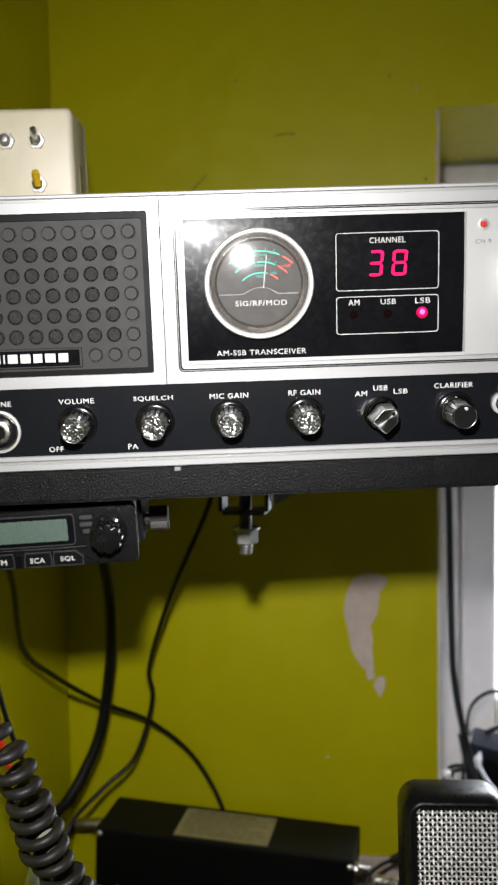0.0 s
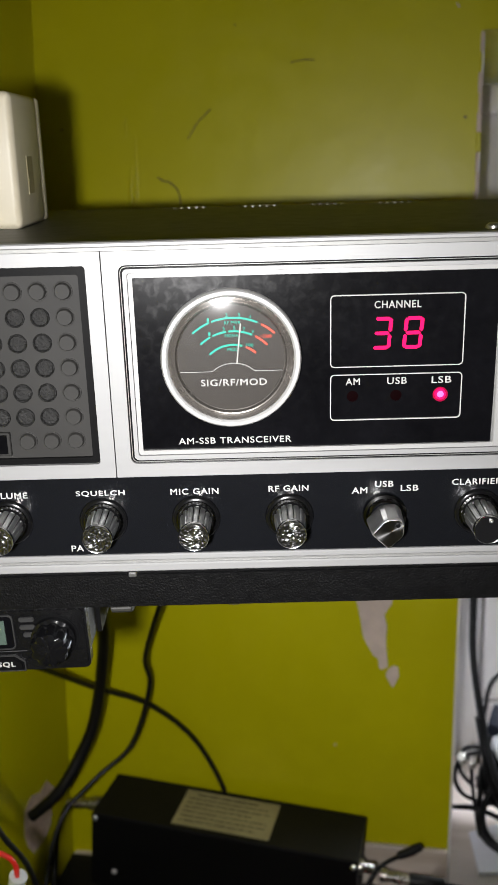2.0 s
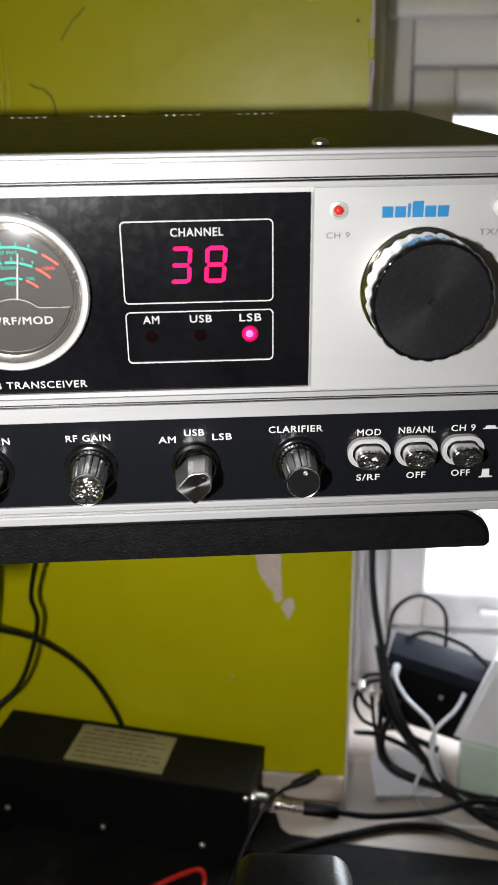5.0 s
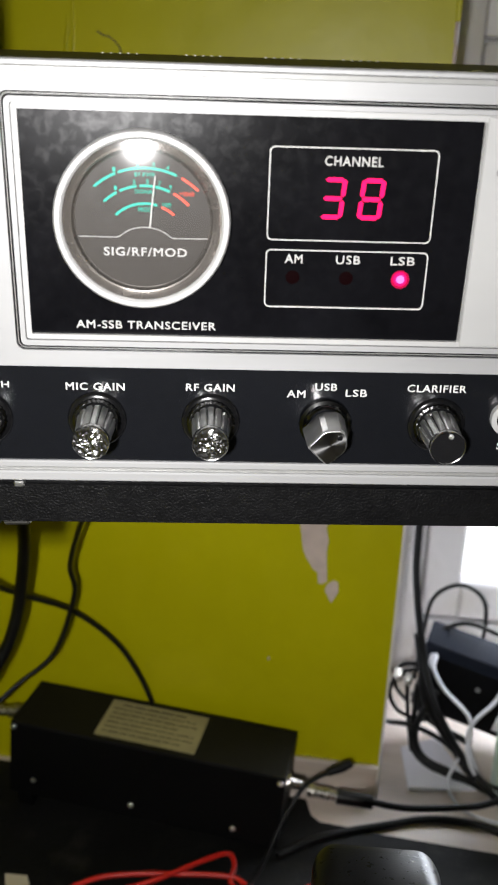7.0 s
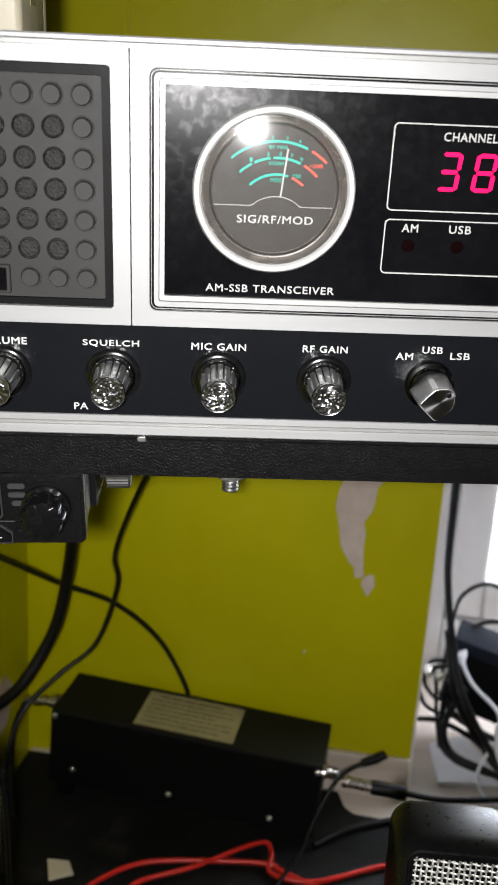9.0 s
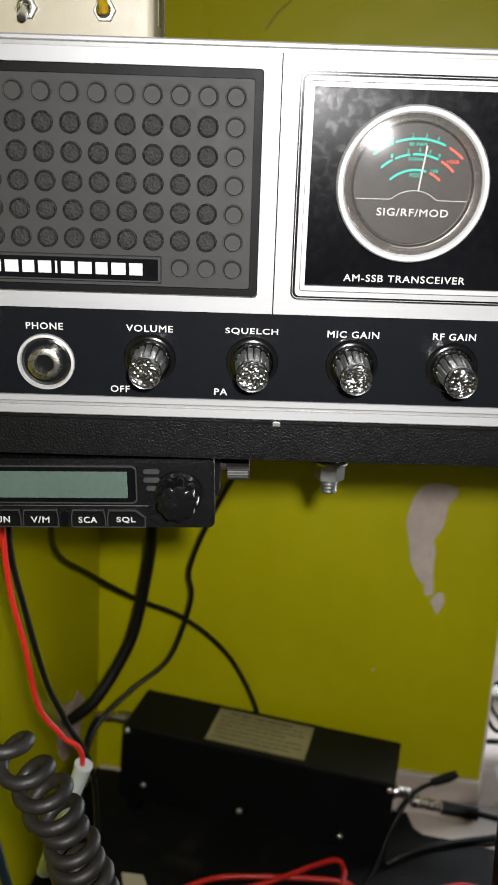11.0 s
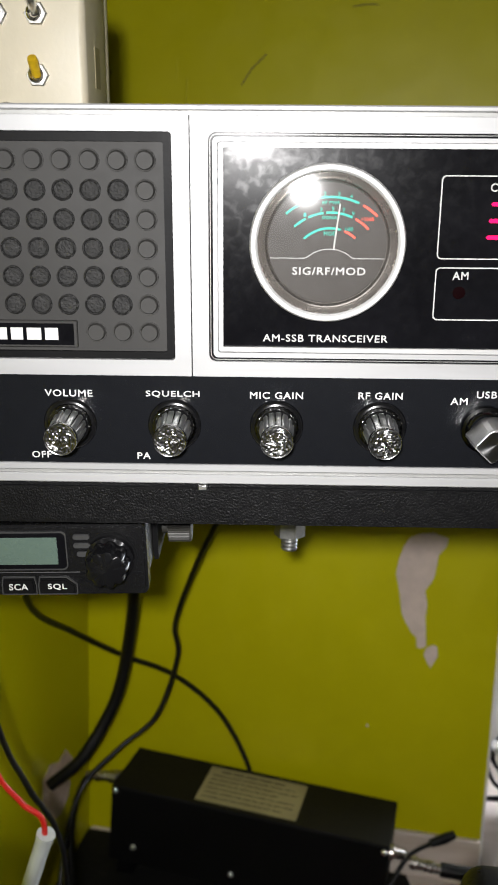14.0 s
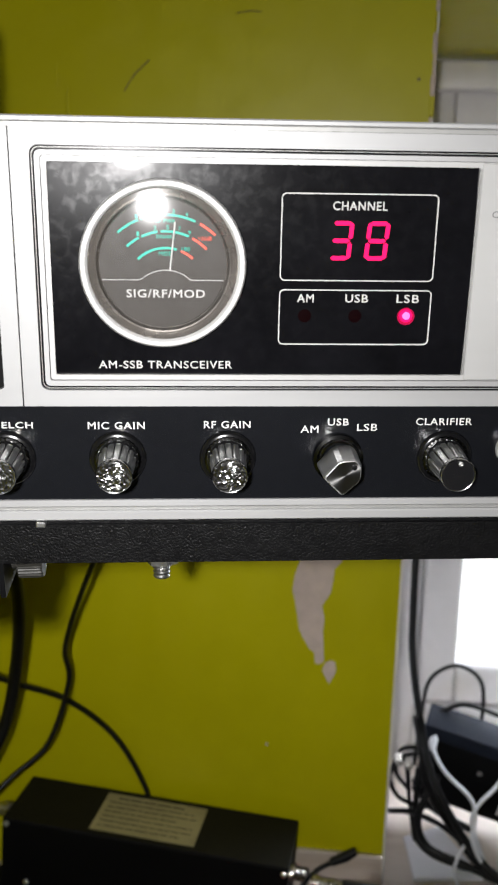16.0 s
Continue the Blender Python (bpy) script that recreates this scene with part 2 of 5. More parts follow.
M_SPUN = spun("spun_chrome", (0.34, 0.34, 0.34), 0.24, 1.0, 0.88)
M_DARKSPUN = spun("spun_black_cap", (0.022, 0.022, 0.024), 0.27, 0.5, 0.6)
M_MIRROR = material("polished_chrome", (0.80, 0.80, 0.80), 0.07, 1.0, vary=0.04, scale=(60, 400), bump=0, rough_vary=0.03)

# ---- building helpers ----
I4 = Matrix.Identity(4)


def part(name, bm, mat, parent=None, label="", smooth=False):
    me = bpy.data.meshes.new(name)
    bm.to_mesh(me)
    bm.free()
    me.materials.append(mat)
    if smooth:
        me.polygons.foreach_set("use_smooth", [True] * len(me.polygons))
        me.set_sharp_from_angle(angle=radians(38))
    ob = new(name, me)
    ob.parent = parent
    if label:
        ob["label"] = label
    return ob


def share(name, ob, m, parent):
    """Another piece on the same mesh."""
    o = new(name, ob.data)
    o.parent = parent
    o.matrix_basis = m
    return o


def thing(name, m, label, category, group="", kind=""):
    e = new(name)
    e.empty_display_size = 0.02
    e.matrix_world = m
    return tagged(e, label, category, group, kind)


def bx(x0, x1, y0, y1, z0, z1, bevel=0.0, seg=2, bm=None):
    own = bmesh.new()
    bmesh.ops.create_cube(own, size=1, matrix=Matrix.LocRotScale(((x0 + x1) / 2, (y0 + y1) / 2, (z0 + z1) / 2), None, (x1 - x0, y1 - y0, z1 - z0)))
    if bevel:
        bmesh.ops.bevel(own, geom=own.edges[:], offset=bevel, segments=seg, affect="EDGES", profile=0.5)
    return join(bm, own)


def join(bm, own):
    if bm is None:
        return own
    me = bpy.data.meshes.new("tmp")
    own.to_mesh(me)
    own.free()
    bm.from_mesh(me)
    bpy.data.meshes.remove(me)
    return bm


def lathe(profile, seg=32, m=I4, bm=None, flute=0, depth=0.0, flute_range=(0, 99), power=2):
    """A turned shape; profile of (radius, height) along -y, so that it stands out of a front."""
    own = bmesh.new()
    rings = []
    for k, (r, h) in enumerate(profile):
        ring = []
        for i in range(seg):
            a = 2 * math.pi * i / seg
            rr = r
            if flute and flute_range[0] <= k <= flute_range[1]:
                rr = r - depth * (0.5 - 0.5 * math.cos(a * flute)) ** power
            ring.append(own.verts.new(m @ Vector((rr * math.cos(a), -h, rr * math.sin(a)))))
        rings.append(ring)
    for a, b in zip(rings, rings[1:]):
        for i in range(seg):
            own.faces.new((a[i], a[(i + 1) % seg], b[(i + 1) % seg], b[i]))
    bmesh.ops.remove_doubles(own, verts=own.verts[:], dist=1e-6)
    bmesh.ops.recalc_face_normals(own, faces=own.faces[:])
    return join(bm, own)


def prism(outline, y0, y1, bm=None, bevel=0.0):
    """An outline of (x, z) drawn out from y0 (front) to y1."""
    own = bmesh.new()
    f = own.faces.new([own.verts.new((x, y0, z)) for x, z in outline])
    res = bmesh.ops.extrude_face_region(own, geom=[f])
    for v in res["geom"]:
        if isinstance(v, bmesh.types.BMVert):
            v.co.y = y1
    bmesh.ops.recalc_face_normals(own, faces=own.faces[:])
    if bevel:
        bmesh.ops.bevel(own, geom=[e for e in own.edges if abs(e.verts[0].co.y - e.verts[1].co.y) < 1e-6], offset=bevel, segments=2, affect="EDGES")
    return join(bm, own)


def rounded(x0, x1, z0, z1, r, n=6):
    pts = []
    for cx, cz, a0 in ((x1 - r, z1 - r, 0), (x0 + r, z1 - r, 90), (x0 + r, z0 + r, 180), (x1 - r, z0 + r, 270)):
        for i in range(n + 1):
            a = radians(a0 + 90 * i / n)
            pts.append((cx + r * math.cos(a), cz + r * math.sin(a)))
    return pts


def ring_frame(outer, inner, y0, y1, bm=None):
    """A flat frame between two outlines with the same number of points."""
    own = bmesh.new()
    n = len(outer)
    v = [[own.verts.new((x, y, z)) for x, z in o] for o, y in ((outer, y0), (inner, y0), (outer, y1), (inner, y1))]
    for i in range(n):
        j = (i + 1) % n
        own.faces.new((v[0][i], v[0][j], v[1][j], v[1][i]))
        own.faces.new((v[2][i], v[2][j], v[3][j], v[3][i]))
        own.faces.new((v[0][i], v[0][j], v[2][j], v[2][i]))
        own.faces.new((v[1][i], v[1][j], v[3][j], v[3][i]))
    bmesh.ops.recalc_face_normals(own, faces=own.faces[:])
    return join(bm, own)


def spline(pts, step=12):
    p = [Vector(q) for q in pts]
    p = [2 * p[0] - p[1]] + p + [2 * p[-1] - p[-2]]
    out = []
    for i in range(1, len(p) - 2):
        a, b, c, d = p[i - 1:i + 3]
        for k in range(step):
            t = k / step
            out.append(0.5 * ((2 * b) + (c - a) * t + (2 * a - 5 * b + 4 * c - d) * t * t + (3 * b - a - 3 * c + d) * t ** 3))
    out.append(p[-2])
    return out


def sweep(line, r, seg=10, bm=None, flat=1.0):
    own = bmesh.new()
    line = [Vector(q) for q in line]
    rings, up = [], None
    for i, q in enumerate(line):
        d = (line[min(i + 1, len(line) - 1)] - line[max(i - 1, 0)]).normalized()
        if up is None:
            up = Vector((0, 0, 1)) if abs(d.z) < 0.9 else Vector((1, 0, 0))
        side = d.cross(up).normalized()
        up = side.cross(d).normalized()
        rr = r(i / (len(line) - 1)) if callable(r) else r
        rings.append([own.verts.new(q + rr * (math.cos(2 * math.pi * k / seg) * side + flat * math.sin(2 * math.pi * k / seg) * up)) for k in range(seg)])
    for a, b in zip(rings, rings[1:]):
        for k in range(seg):
            own.faces.new((a[k], a[(k + 1) % seg], b[(k + 1) % seg], b[k]))
    own.faces.new(rings[0])
    own.faces.new(rings[-1])
    bmesh.ops.recalc_face_normals(own, faces=own.faces[:])
    return join(bm, own)


def wire(name, pts, r, mat, label, category="cable", step=12, seg=10):
    return tagged(part(name, sweep(spline(pts, step), r, seg), mat, None, "", True), label, category)


def lettering(body, x, z, w, h, y, mat, parent, bold=0.014, name="lettering", m=None):
    """Raised print in the front's plane, its box centred on (x, z) with width w and height h."""
    cu = bpy.data.curves.new("tmp", "FONT")
    cu.space_character = 1.12
    cu.body, cu.size, cu.bevel_depth, cu.bevel_resolution, cu.resolution_u = body, 1.0, bold, 0, 3
    ob = bpy.data.objects.new("tmp", cu)
    me = bpy.data.meshes.new_from_object(ob)
    bpy.data.objects.remove(ob)
    bpy.data.curves.remove(cu)
    co = np.empty(len(me.vertices) * 3)
    me.vertices.foreach_get("co", co)
    co = co.reshape(-1, 3)
    lo, hi = co.min(0), co.max(0)
    u = (co - (lo + hi) / 2) / np.maximum(hi - lo, 1e-9)
    out = np.stack([x + u[:, 0] * w, y - np.clip(co[:, 2], 0, 1) * h - 0.00002, z + u[:, 1] * h], 1)
    me.vertices.foreach_set("co", out.ravel())
    me.materials.clear()
    me.materials.append(mat)
    me.update()
    o = new(name, me)
    o.name = name
    o.parent = parent
    if m is not None:
        o.matrix_basis = m
    return o


# ---- room ----
WALL_Y, LEFT_X, EDGE_X, DESK_Z = 0.520, -0.229, 0.174, 0.742
SOFFIT_Z, WIN_Y = 1.572, 0.78


def loft(rings, bm=None):
    """A skin over outlines (outline of (x, z), y), closed at both ends."""
    own = bmesh.new()
    vs = [[own.verts.new((x, y, z)) for x, z in o] for o, y in rings]
    for p, q in zip(vs, vs[1:]):
        for i in range(len(p)):
            j = (i + 1) % len(p)
            own.faces.new((p[i], p[j], q[j], q[i]))
    own.faces.new(vs[0])
    own.faces.new(vs[-1])
    bmesh.ops.recalc_face_normals(own, faces=own.faces[:])
    return join(bm, own)


def structure(name, bm, mat, label, category):
    return tagged(part(name, bm, mat), label, category, kind="structure")


structure("floor", bx(-0.4, 2.6, -2.4, 0.8, -0.05, 0.0), M_DESK, "plain floor below the desk", "floor")
structure("ceiling", bx(-0.4, 2.6, -2.4, 1.0, 2.40, 2.45), M_CEIL, "white painted ceiling", "ceiling")
wall_back = structure("wall_back", bx(LEFT_X, EDGE_X, WALL_Y, 0.82, 0.0, 2.40), M_WALL, "olive green painted wall with chipped paint", "wall")
structure("wall_lintel", bx(EDGE_X, 1.30, WALL_Y, 0.82, SOFFIT_Z, 2.40), M_WALL, "olive green wall above the window recess", "wall")
structure("wall_below_window", bx(EDGE_X, 1.30, WALL_Y, 0.82, 0.0, DESK_Z - 0.03), M_WALL, "olive green wall below the window", "wall")
structure("wall_beside_window", bx(1.30, 2.6, WALL_Y, 0.82, 0.0, 2.40), M_WALL, "olive green wall beside the window", "wall")
structure("wall_left", bx(LEFT_X - 0.15, LEFT_X, -2.4, 0.82, 0.0, 2.40), M_WALL, "olive green painted side wall", "wall")
structure("wall_right", bx(2.6, 2.75, -2.4, 0.82, 0.0, 2.40), M_CEIL, "plain side wall", "wall")
structure("wall_behind", bx(-0.4, 2.75, -2.55, -2.4, 0.0, 2.40), M_CEIL, "plain wall behind the camera", "wall")

# added out of view: a white face so the recess gets no olive bounce
structure("window_reveal", bx(EDGE_X + 0.0002, EDGE_X + 0.0030, WALL_Y + 0.005, WIN_Y - 0.016, DESK_Z + 0.001, SOFFIT_Z - 0.001), M_FRAME, "unseen white liner added to keep olive bounce off the recess", "window reveal")

# chipped paint that bares the plaster
def chip(outline, name="paint_chip"):
    return part(name, prism([(x, z) for x, z in outline], WALL_Y - 0.0012, WALL_Y + 0.001), M_PLASTER, wall_back, "bare plaster where paint came off")


chip([(0.095, 1.094), (0.108, 1.096), (0.122, 1.092), (0.121, 1.084), (0.114, 1.075), (0.113, 1.062), (0.111, 1.051), (0.104, 1.039), (0.107, 1.026), (0.106, 1.014), (0.1085, 0.984), (0.1035, 0.981), (0.1, 0.982), (0.099, 0.992), (0.094, 0.996), (0.088, 1.006), (0.084, 1.014), (0.081, 1.032), (0.079, 1.042), (0.076, 1.053), (0.078, 1.068), (0.082, 1.081), (0.087, 1.090)])
chip([(0.109, 0.982), (0.115, 0.986), (0.119, 0.984), (0.120, 0.975), (0.114, 0.962), (0.110, 0.969), (0.107, 0.975)])
chip([(0.0565, 0.896), (0.0585, 0.897), (0.0590, 0.894), (0.0570, 0.8935)])

# ---- desk ----
desk = thing("desk", I4, "beige laminate desk reaching into the window recess", "desk")
part("desk_top", bx(LEFT_X + 0.002, 1.29, -0.02, WIN_Y + 0.046, DESK_Z - 0.028, DESK_Z, 0.002), M_DESK, desk)
for lx, ly in ((-0.17, 0.03), (1.24, 0.03), (-0.17, 0.47), (1.24, 0.47)):
    part("leg", bx(lx - 0.02, lx + 0.02, ly - 0.02, ly + 0.02, 0.0, DESK_Z - 0.028, 0.002), M_COVER, desk)
mat_bm = prism([(-0.226, -0.01), (0.60, -0.01), (0.60, 0.462), (0.34, 0.464), (0.25, 0.468), (0.184, 0.4715), (0.150, 0.476), (0.121, 0.478), (0.112, 0.486), (0.105, 0.509), (-0.226, 0.509)], 0, 0.003)
mat_ob = part("desk_mat", mat_bm, M_MAT)
mat_ob.matrix_world = Matrix.Translation((0, 0, DESK_Z + 0.0032)) @ Matrix(((1, 0, 0, 0), (0, 0, 1, 0), (0, -1, 0, 0), (0, 0, 0, 1)))
tagged(mat_ob, "worn black mat lying on the desk", "desk mat")
structure("baseboard", bx(0.075, EDGE_X, WALL_Y - 0.007, WALL_Y - 0.0002, DESK_Z + 0.0005, 0.789, 0.002, 2), M_DESK, "beige upstand between desk and wall", "baseboard")

# flaws of the wall
for pts, rr in (([(-0.063, 1.515), (-0.0690, 1.509), (-0.0755, 1.503), (-0.0848, 1.489)], 0.0006), ([(-0.114, 1.4558), (-0.108, 1.4525), (-0.103, 1.4515), (-0.095, 1.444), (-0.0924, 1.4317), (-0.0930, 1.420)], 0.0007), ([(0.010, 1.552), (0.022, 1.5535), (0.031, 1.553)], 0.0005)):
    part("crack", sweep(spline([(x, WALL_Y, z) for x, z in pts], 6), rr, 5), M_INK, wall_back, "dark hairline crack")
for x, z, rr in ((0.1269, 1.6064, 0.0011), (0.163, 1.5016, 0.0014), (-0.205, 1.500, 0.0010), (-0.040, 1.585, 0.0008), (-0.030, 1.610, 0.0009)):
    part("nail_hole", lathe([(rr, 0.0), (rr, 0.0006), (0.0, 0.0007)], 10, Matrix.Translation((x, WALL_Y, z))), M_INK, wall_back, "small dark hole")
chip([(0.1515, 1.5945), (0.1535, 1.5935), (0.1550, 1.5905), (0.1540, 1.5900)])
for x0, x1, z0, z1 in ((-0.1450, -0.1420, 1.470, 1.534), (-0.1360, -0.1322, 1.380, 1.530), (-0.1425, -0.1360, 1.380, 1.478)):
    part("paint_ridge", sweep(spline([((x0 + x1) / 2 + 0.0006 * math.sin(z0 * 90 + 3 * k), WALL_Y + 0.0012, z0 + (z1 - z0) * k / 6) for k in range(7)], 5), lambda q: (x1 - x0) / 2 * max(0.15, math.sin(0.15 + 2.85 * q)), 10), M_WALL, wall_back, "thick dried paint run", True)
wl = bpy.data.objects["wall_left"]
for y, z, s in ((0.165, 1.049, 0.0022), (0.118, 1.041, 0.0018), (0.208, 1.0387, 0.0010), (0.30, 1.20, 0.0012), (0.24, 0.98, 0.0014)):
    part("paint_chip", lathe([(s, 0.0), (s * 0.8, 0.0006), (0.0, 0.0008)], 7, Matrix.Translation((LEFT_X, y, z)) @ Matrix.Rotation(radians(90), 4, "Z")), M_PLASTER, wl)
bare = prism([(0.398, 0.842), (0.401, 0.866), (0.418, 0.872), (0.440, 0.862), (0.456, 0.866), (0.474, 0.846), (0.468, 0.832), (0.461, 0.812), (0.440, 0.806), (0.415, 0.812), (0.404, 0.826)], -0.0006, 0.001)
bare.transform(Matrix.Translation((LEFT_X, 0, 0)) @ Matrix.Rotation(radians(90), 4, "Z"))
part("bare_patch", bare, M_BARE, wl, "bare pinkish plaster by the cable")
# ragged paint edge beside the window recess
for k in range(14):
    z = 1.34 + k * 0.0165
    part("ragged_edge", bx(EDGE_X - 0.0016 * random.random(), EDGE_X + 0.0008 + 0.0022 * random.random(), WALL_Y - 0.0012, WALL_Y + 0.004, z, z + 0.0165, 0.0008, 1), M_PLASTER if k % 4 else M_WALL, wall_back)

# ---- transceiver ----
radio = thing("base_station_transceiver", RIG, "silver and black base station transceiver on a black board", "radio transceiver")
X0, X1 = -0.152, 0.243
def lid_z(y):
    """Height of the lid, which falls gently to the back."""
    return 0.0915 - 0.0288 * (y - 0.010)


case = bx(X0 + 0.001, X1 - 0.001, 0.010, 0.258, -0.038, 0.0915, 0.0015)
for v in case.verts:
    if v.co.z > 0.05:
        v.co.z += lid_z(v.co.y) - 0.0915
part("case", case, M_COVER, radio, "black painted steel case")
part("front_backing", bx(X0, X1, 0.0045, 0.010, -0.0395, 0.0938), M_BLACK, radio)


def silver(name, x0, x1, z0, z1, y0=0.0, mat=M_SILVER, bevel=0.0005):
    return part(name, bx(x0, x1, y0, 0.0045, z0, z1, bevel, 1), mat, radio)


silver("top_rail", X0, X1, 0.0928, 0.0948, -0.0008)
silver("top_rail_groove", X0, X1, 0.0914, 0.0928, 0.0006, M_GREYLINE, 0.0)
part("speaker_frame", ring_frame(rounded(X0, 0.00525, 0.0014, 0.0913, 0.0002), rounded(-0.1440, -0.0006, 0.0073, 0.0862, 0.0014), 0.0, 0.0045), M_SILVER, radio, "silver frame round the speaker")
part("window_frame", ring_frame(rounded(0.00570, X1, 0.0014, 0.0913, 0.0002), rounded(0.0117, 0.2428, 0.0070, 0.0861, 0.0028), 0.0, 0.0045), M_SILVER, radio, "silver frame round the display window")
silver("strip_end", X0, -0.1452, -0.0332, 0.0014)
silver("strip_end", 0.2362, X1, -0.0332, 0.0014)
silver("bottom_rail", X0, X1, -0.0358, -0.0332, 0.0)
silver("bottom_rail_groove", X0, X1, -0.0370, -0.0358, 0.001, M_GREYLINE, 0.0)
silver("bottom_rail", X0, X1, -0.0406, -0.0370, -0.0006)
for sx in (-1, 1):
    a, b = (X0 - 0.008, X0 - 0.0003) if sx < 0 else (X1 + 0.0003, X1 + 0.008)
    part("end_cap", bx(a, b, 0.0006, 0.030, -0.0415, 0.0950, 0.0016, 3), M_SILVER, radio, "silver end cap", True)
part("control_strip", bx(-0.1450, 0.2360, 0.0012, 0.0045, -0.0331, 0.0013), M_STRIP, radio, "black control strip")

# inner frame of the display window, with rounded corners
part("window_bezel", ring_frame(rounded(0.0133, 0.2423, 0.0087, 0.0846, 0.0018), rounded(0.0149, 0.2418, 0.0105, 0.0831, 0.0010), -0.0004, 0.0045), M_SILVER, radio)
part("window_groove", ring_frame(rounded(0.01172, 0.24278, 0.00702, 0.08608, 0.0028), rounded(0.01325, 0.2424, 0.00865, 0.08465, 0.0018), 0.0009, 0.0045), M_COLLAR, radio, "black groove round the display window")
part("window_gasket", ring_frame(rounded(0.01225, 0.2427, 0.0076, 0.0855, 0.0024), rounded(0.01247, 0.2425, 0.00782, 0.08528, 0.0022), 0.0005, 0.0012), M_GREYLINE, radio, "thin bead in the black groove")
part("window_bezel_step", ring_frame(rounded(0.0151, 0.2415, 0.0107, 0.0829, 0.0010), rounded(0.0168, 0.1552, 0.0124, 0.0812, 0.0004), 0.0004, 0.0045), M_SILVER2, radio)
def panel_y(z):
    """Front of the slightly bowed display panel."""
    return 0.0017 - 0.0012 * (1 - ((z - 0.0468) / 0.0344) ** 2)


bow = bmesh.new()
rows_v = []
for k in range(25):
    s = k / 24
    z = 0.0124 + 0.0688 * s
    rows_v.append([bow.verts.new((x, panel_y(z), z)) for x in (0.0168, 0.1551)])
for p, q in zip(rows_v, rows_v[1:]):
    bow.faces.new((p[0], p[1], q[1], q[0]))
rim = [v[0] for v in rows_v] + [v[1] for v in reversed(rows_v)]
back = [bow.verts.new((v.co.x, 0.0045, v.co.z)) for v in rim]
for i in range(len(rim)):
    j = (i + 1) % len(rim)
    bow.faces.new((rim[i], rim[j], back[j], back[i]))
bow.faces.new(back)
bmesh.ops.recalc_face_normals(bow, faces=bow.faces[:])
part("display_panel", bow, M_GLOSS, radio, "glossy black display panel", True)
part("display_panel_edge", bx(0.1553, 0.1558, 0.0001, 0.0045, 0.0126, 0.0810), M_GREYLINE, radio)
part("tuning_panel", bx(0.1559, 0.2414, 0.0001, 0.0042, 0.0109, 0.0827, 0.0003, 1), M_SILVER2, radio, "satin silver panel round the tuning knob")

# speaker recess and grille
part("speaker_lip", ring_frame(rounded(-0.1437, -0.0009, 0.0076, 0.0859, 0.0014), rounded(-0.1417, -0.0036, 0.0100, 0.0829, 0.0010), 0.0010, 0.0045), M_BLACK, radio, "black recessed lip")
grille = part("speaker_grille", bx(-0.1417, -0.0036, 0.0026, 0.0045, 0.0100, 0.0829), M_GRILLE, radio, "charcoal plastic speaker grille")
button = hole = None
GX, GZ = 0.1252 / 13, 0.0597 / 6
for r in range(7):
    for c in range(14):
        gx, gz = -0.1352 + c * GX, 0.0767 - r * GZ
        m = Matrix.Translation((gx, 0.0026, gz))
        if r == 6 and 2 < c < 11:
            continue
        if r in (0, 6) or c in (0, 13):
            if button is None:
                button = part("grille_button", lathe([(0.0038, -0.0004), (0.0038, 0.0003), (0.0036, 0.0004), (0.0033, 0.0003), (0.0031, 0.0014), (0.0028, 0.0018), (0.0, 0.0018)], 18), M_GRILLE, grille, "", True)
                button.matrix_basis = m
            else:
                share("grille_button", button, m, grille)
        elif hole is None:
            hole = part("grille_hole", lathe([(0.0038, -0.0002), (0.0037, 0.0008), (0.0033, 0.0012), (0.0030, 0.0008), (0.0029, 0.00005), (0.0, 0.0002)], 18), M_CLOTH, grille, "dark cloth behind a round hole", True)
            hole.matrix_basis = m
        else:
            share("grille_hole", hole, m @ Matrix.Rotation(random.random() * 6.28, 4, "Y"), grille)
plate = part("nameplate", bx(-0.1090, -0.0360, 0.0008, 0.0026, 0.0115, 0.0212, 0.0003, 1), M_GRILLE, radio)
part("plate_face", bx(-0.1078, -0.0372, 0.0004, 0.0008, 0.0124, 0.0203), M_GLOSS, plate)
bar_x = -0.1012
for w in (0.0078, 0.0062, 0.0056, 0.0060, 0.0020, 0.0060, 0.0062, 0.0056, 0.0064, 0.0060):
    part("white_bar", bx(bar_x, bar_x + w - 0.0012, 0.0002, 0.0004, 0.0143, 0.0187), M_WHITE, plate)
    bar_x += w + 0.0002


# meter
MC = Matrix.Translation((0.0530, 0.0008, 0.0496))
meter = part("meter", lathe([(0.0236, 0.0002), (0.0236, 0.0006), (0.0, 0.0006)], 64, MC), M_DIAL, radio, "round signal meter with a brown dial")
part("meter_bezel", lathe([(0.0270, -0.001), (0.0270, 0.0034), (0.0264, 0.0042), (0.0250, 0.0042), (0.0243, 0.0036), (0.0240, 0.0006)], 72, MC), M_SILVER2, meter, "silver ring", True)
part("meter_wall", lathe([(0.0243, 0.0030), (0.0238, 0.0024), (0.0226, 0.0018), (0.0221, 0.0024), (0.0216, 0.0022), (0.0210, 0.0008), (0.0206, 0.0006)], 72, MC), M_METERWALL, meter, "", True)
mx, mz, my = 0.0530, 0.0496, 0.0008 - 0.0006
shroud = [(mx + 0.0204 * math.cos(radians(a)), mz + 0.0204 * math.sin(radians(a))) for a in range(194, 347, 6)]
shroud += [(mx + 0.0198, mz - 0.0050), (mx + 0.0092, mz - 0.0050)]
shroud += [(mx + 0.0008 + 0.0095 * math.cos(radians(a)), mz - 0.0088 + 0.0070 * math.sin(radians(a))) for a in range(35, 150, 9)]
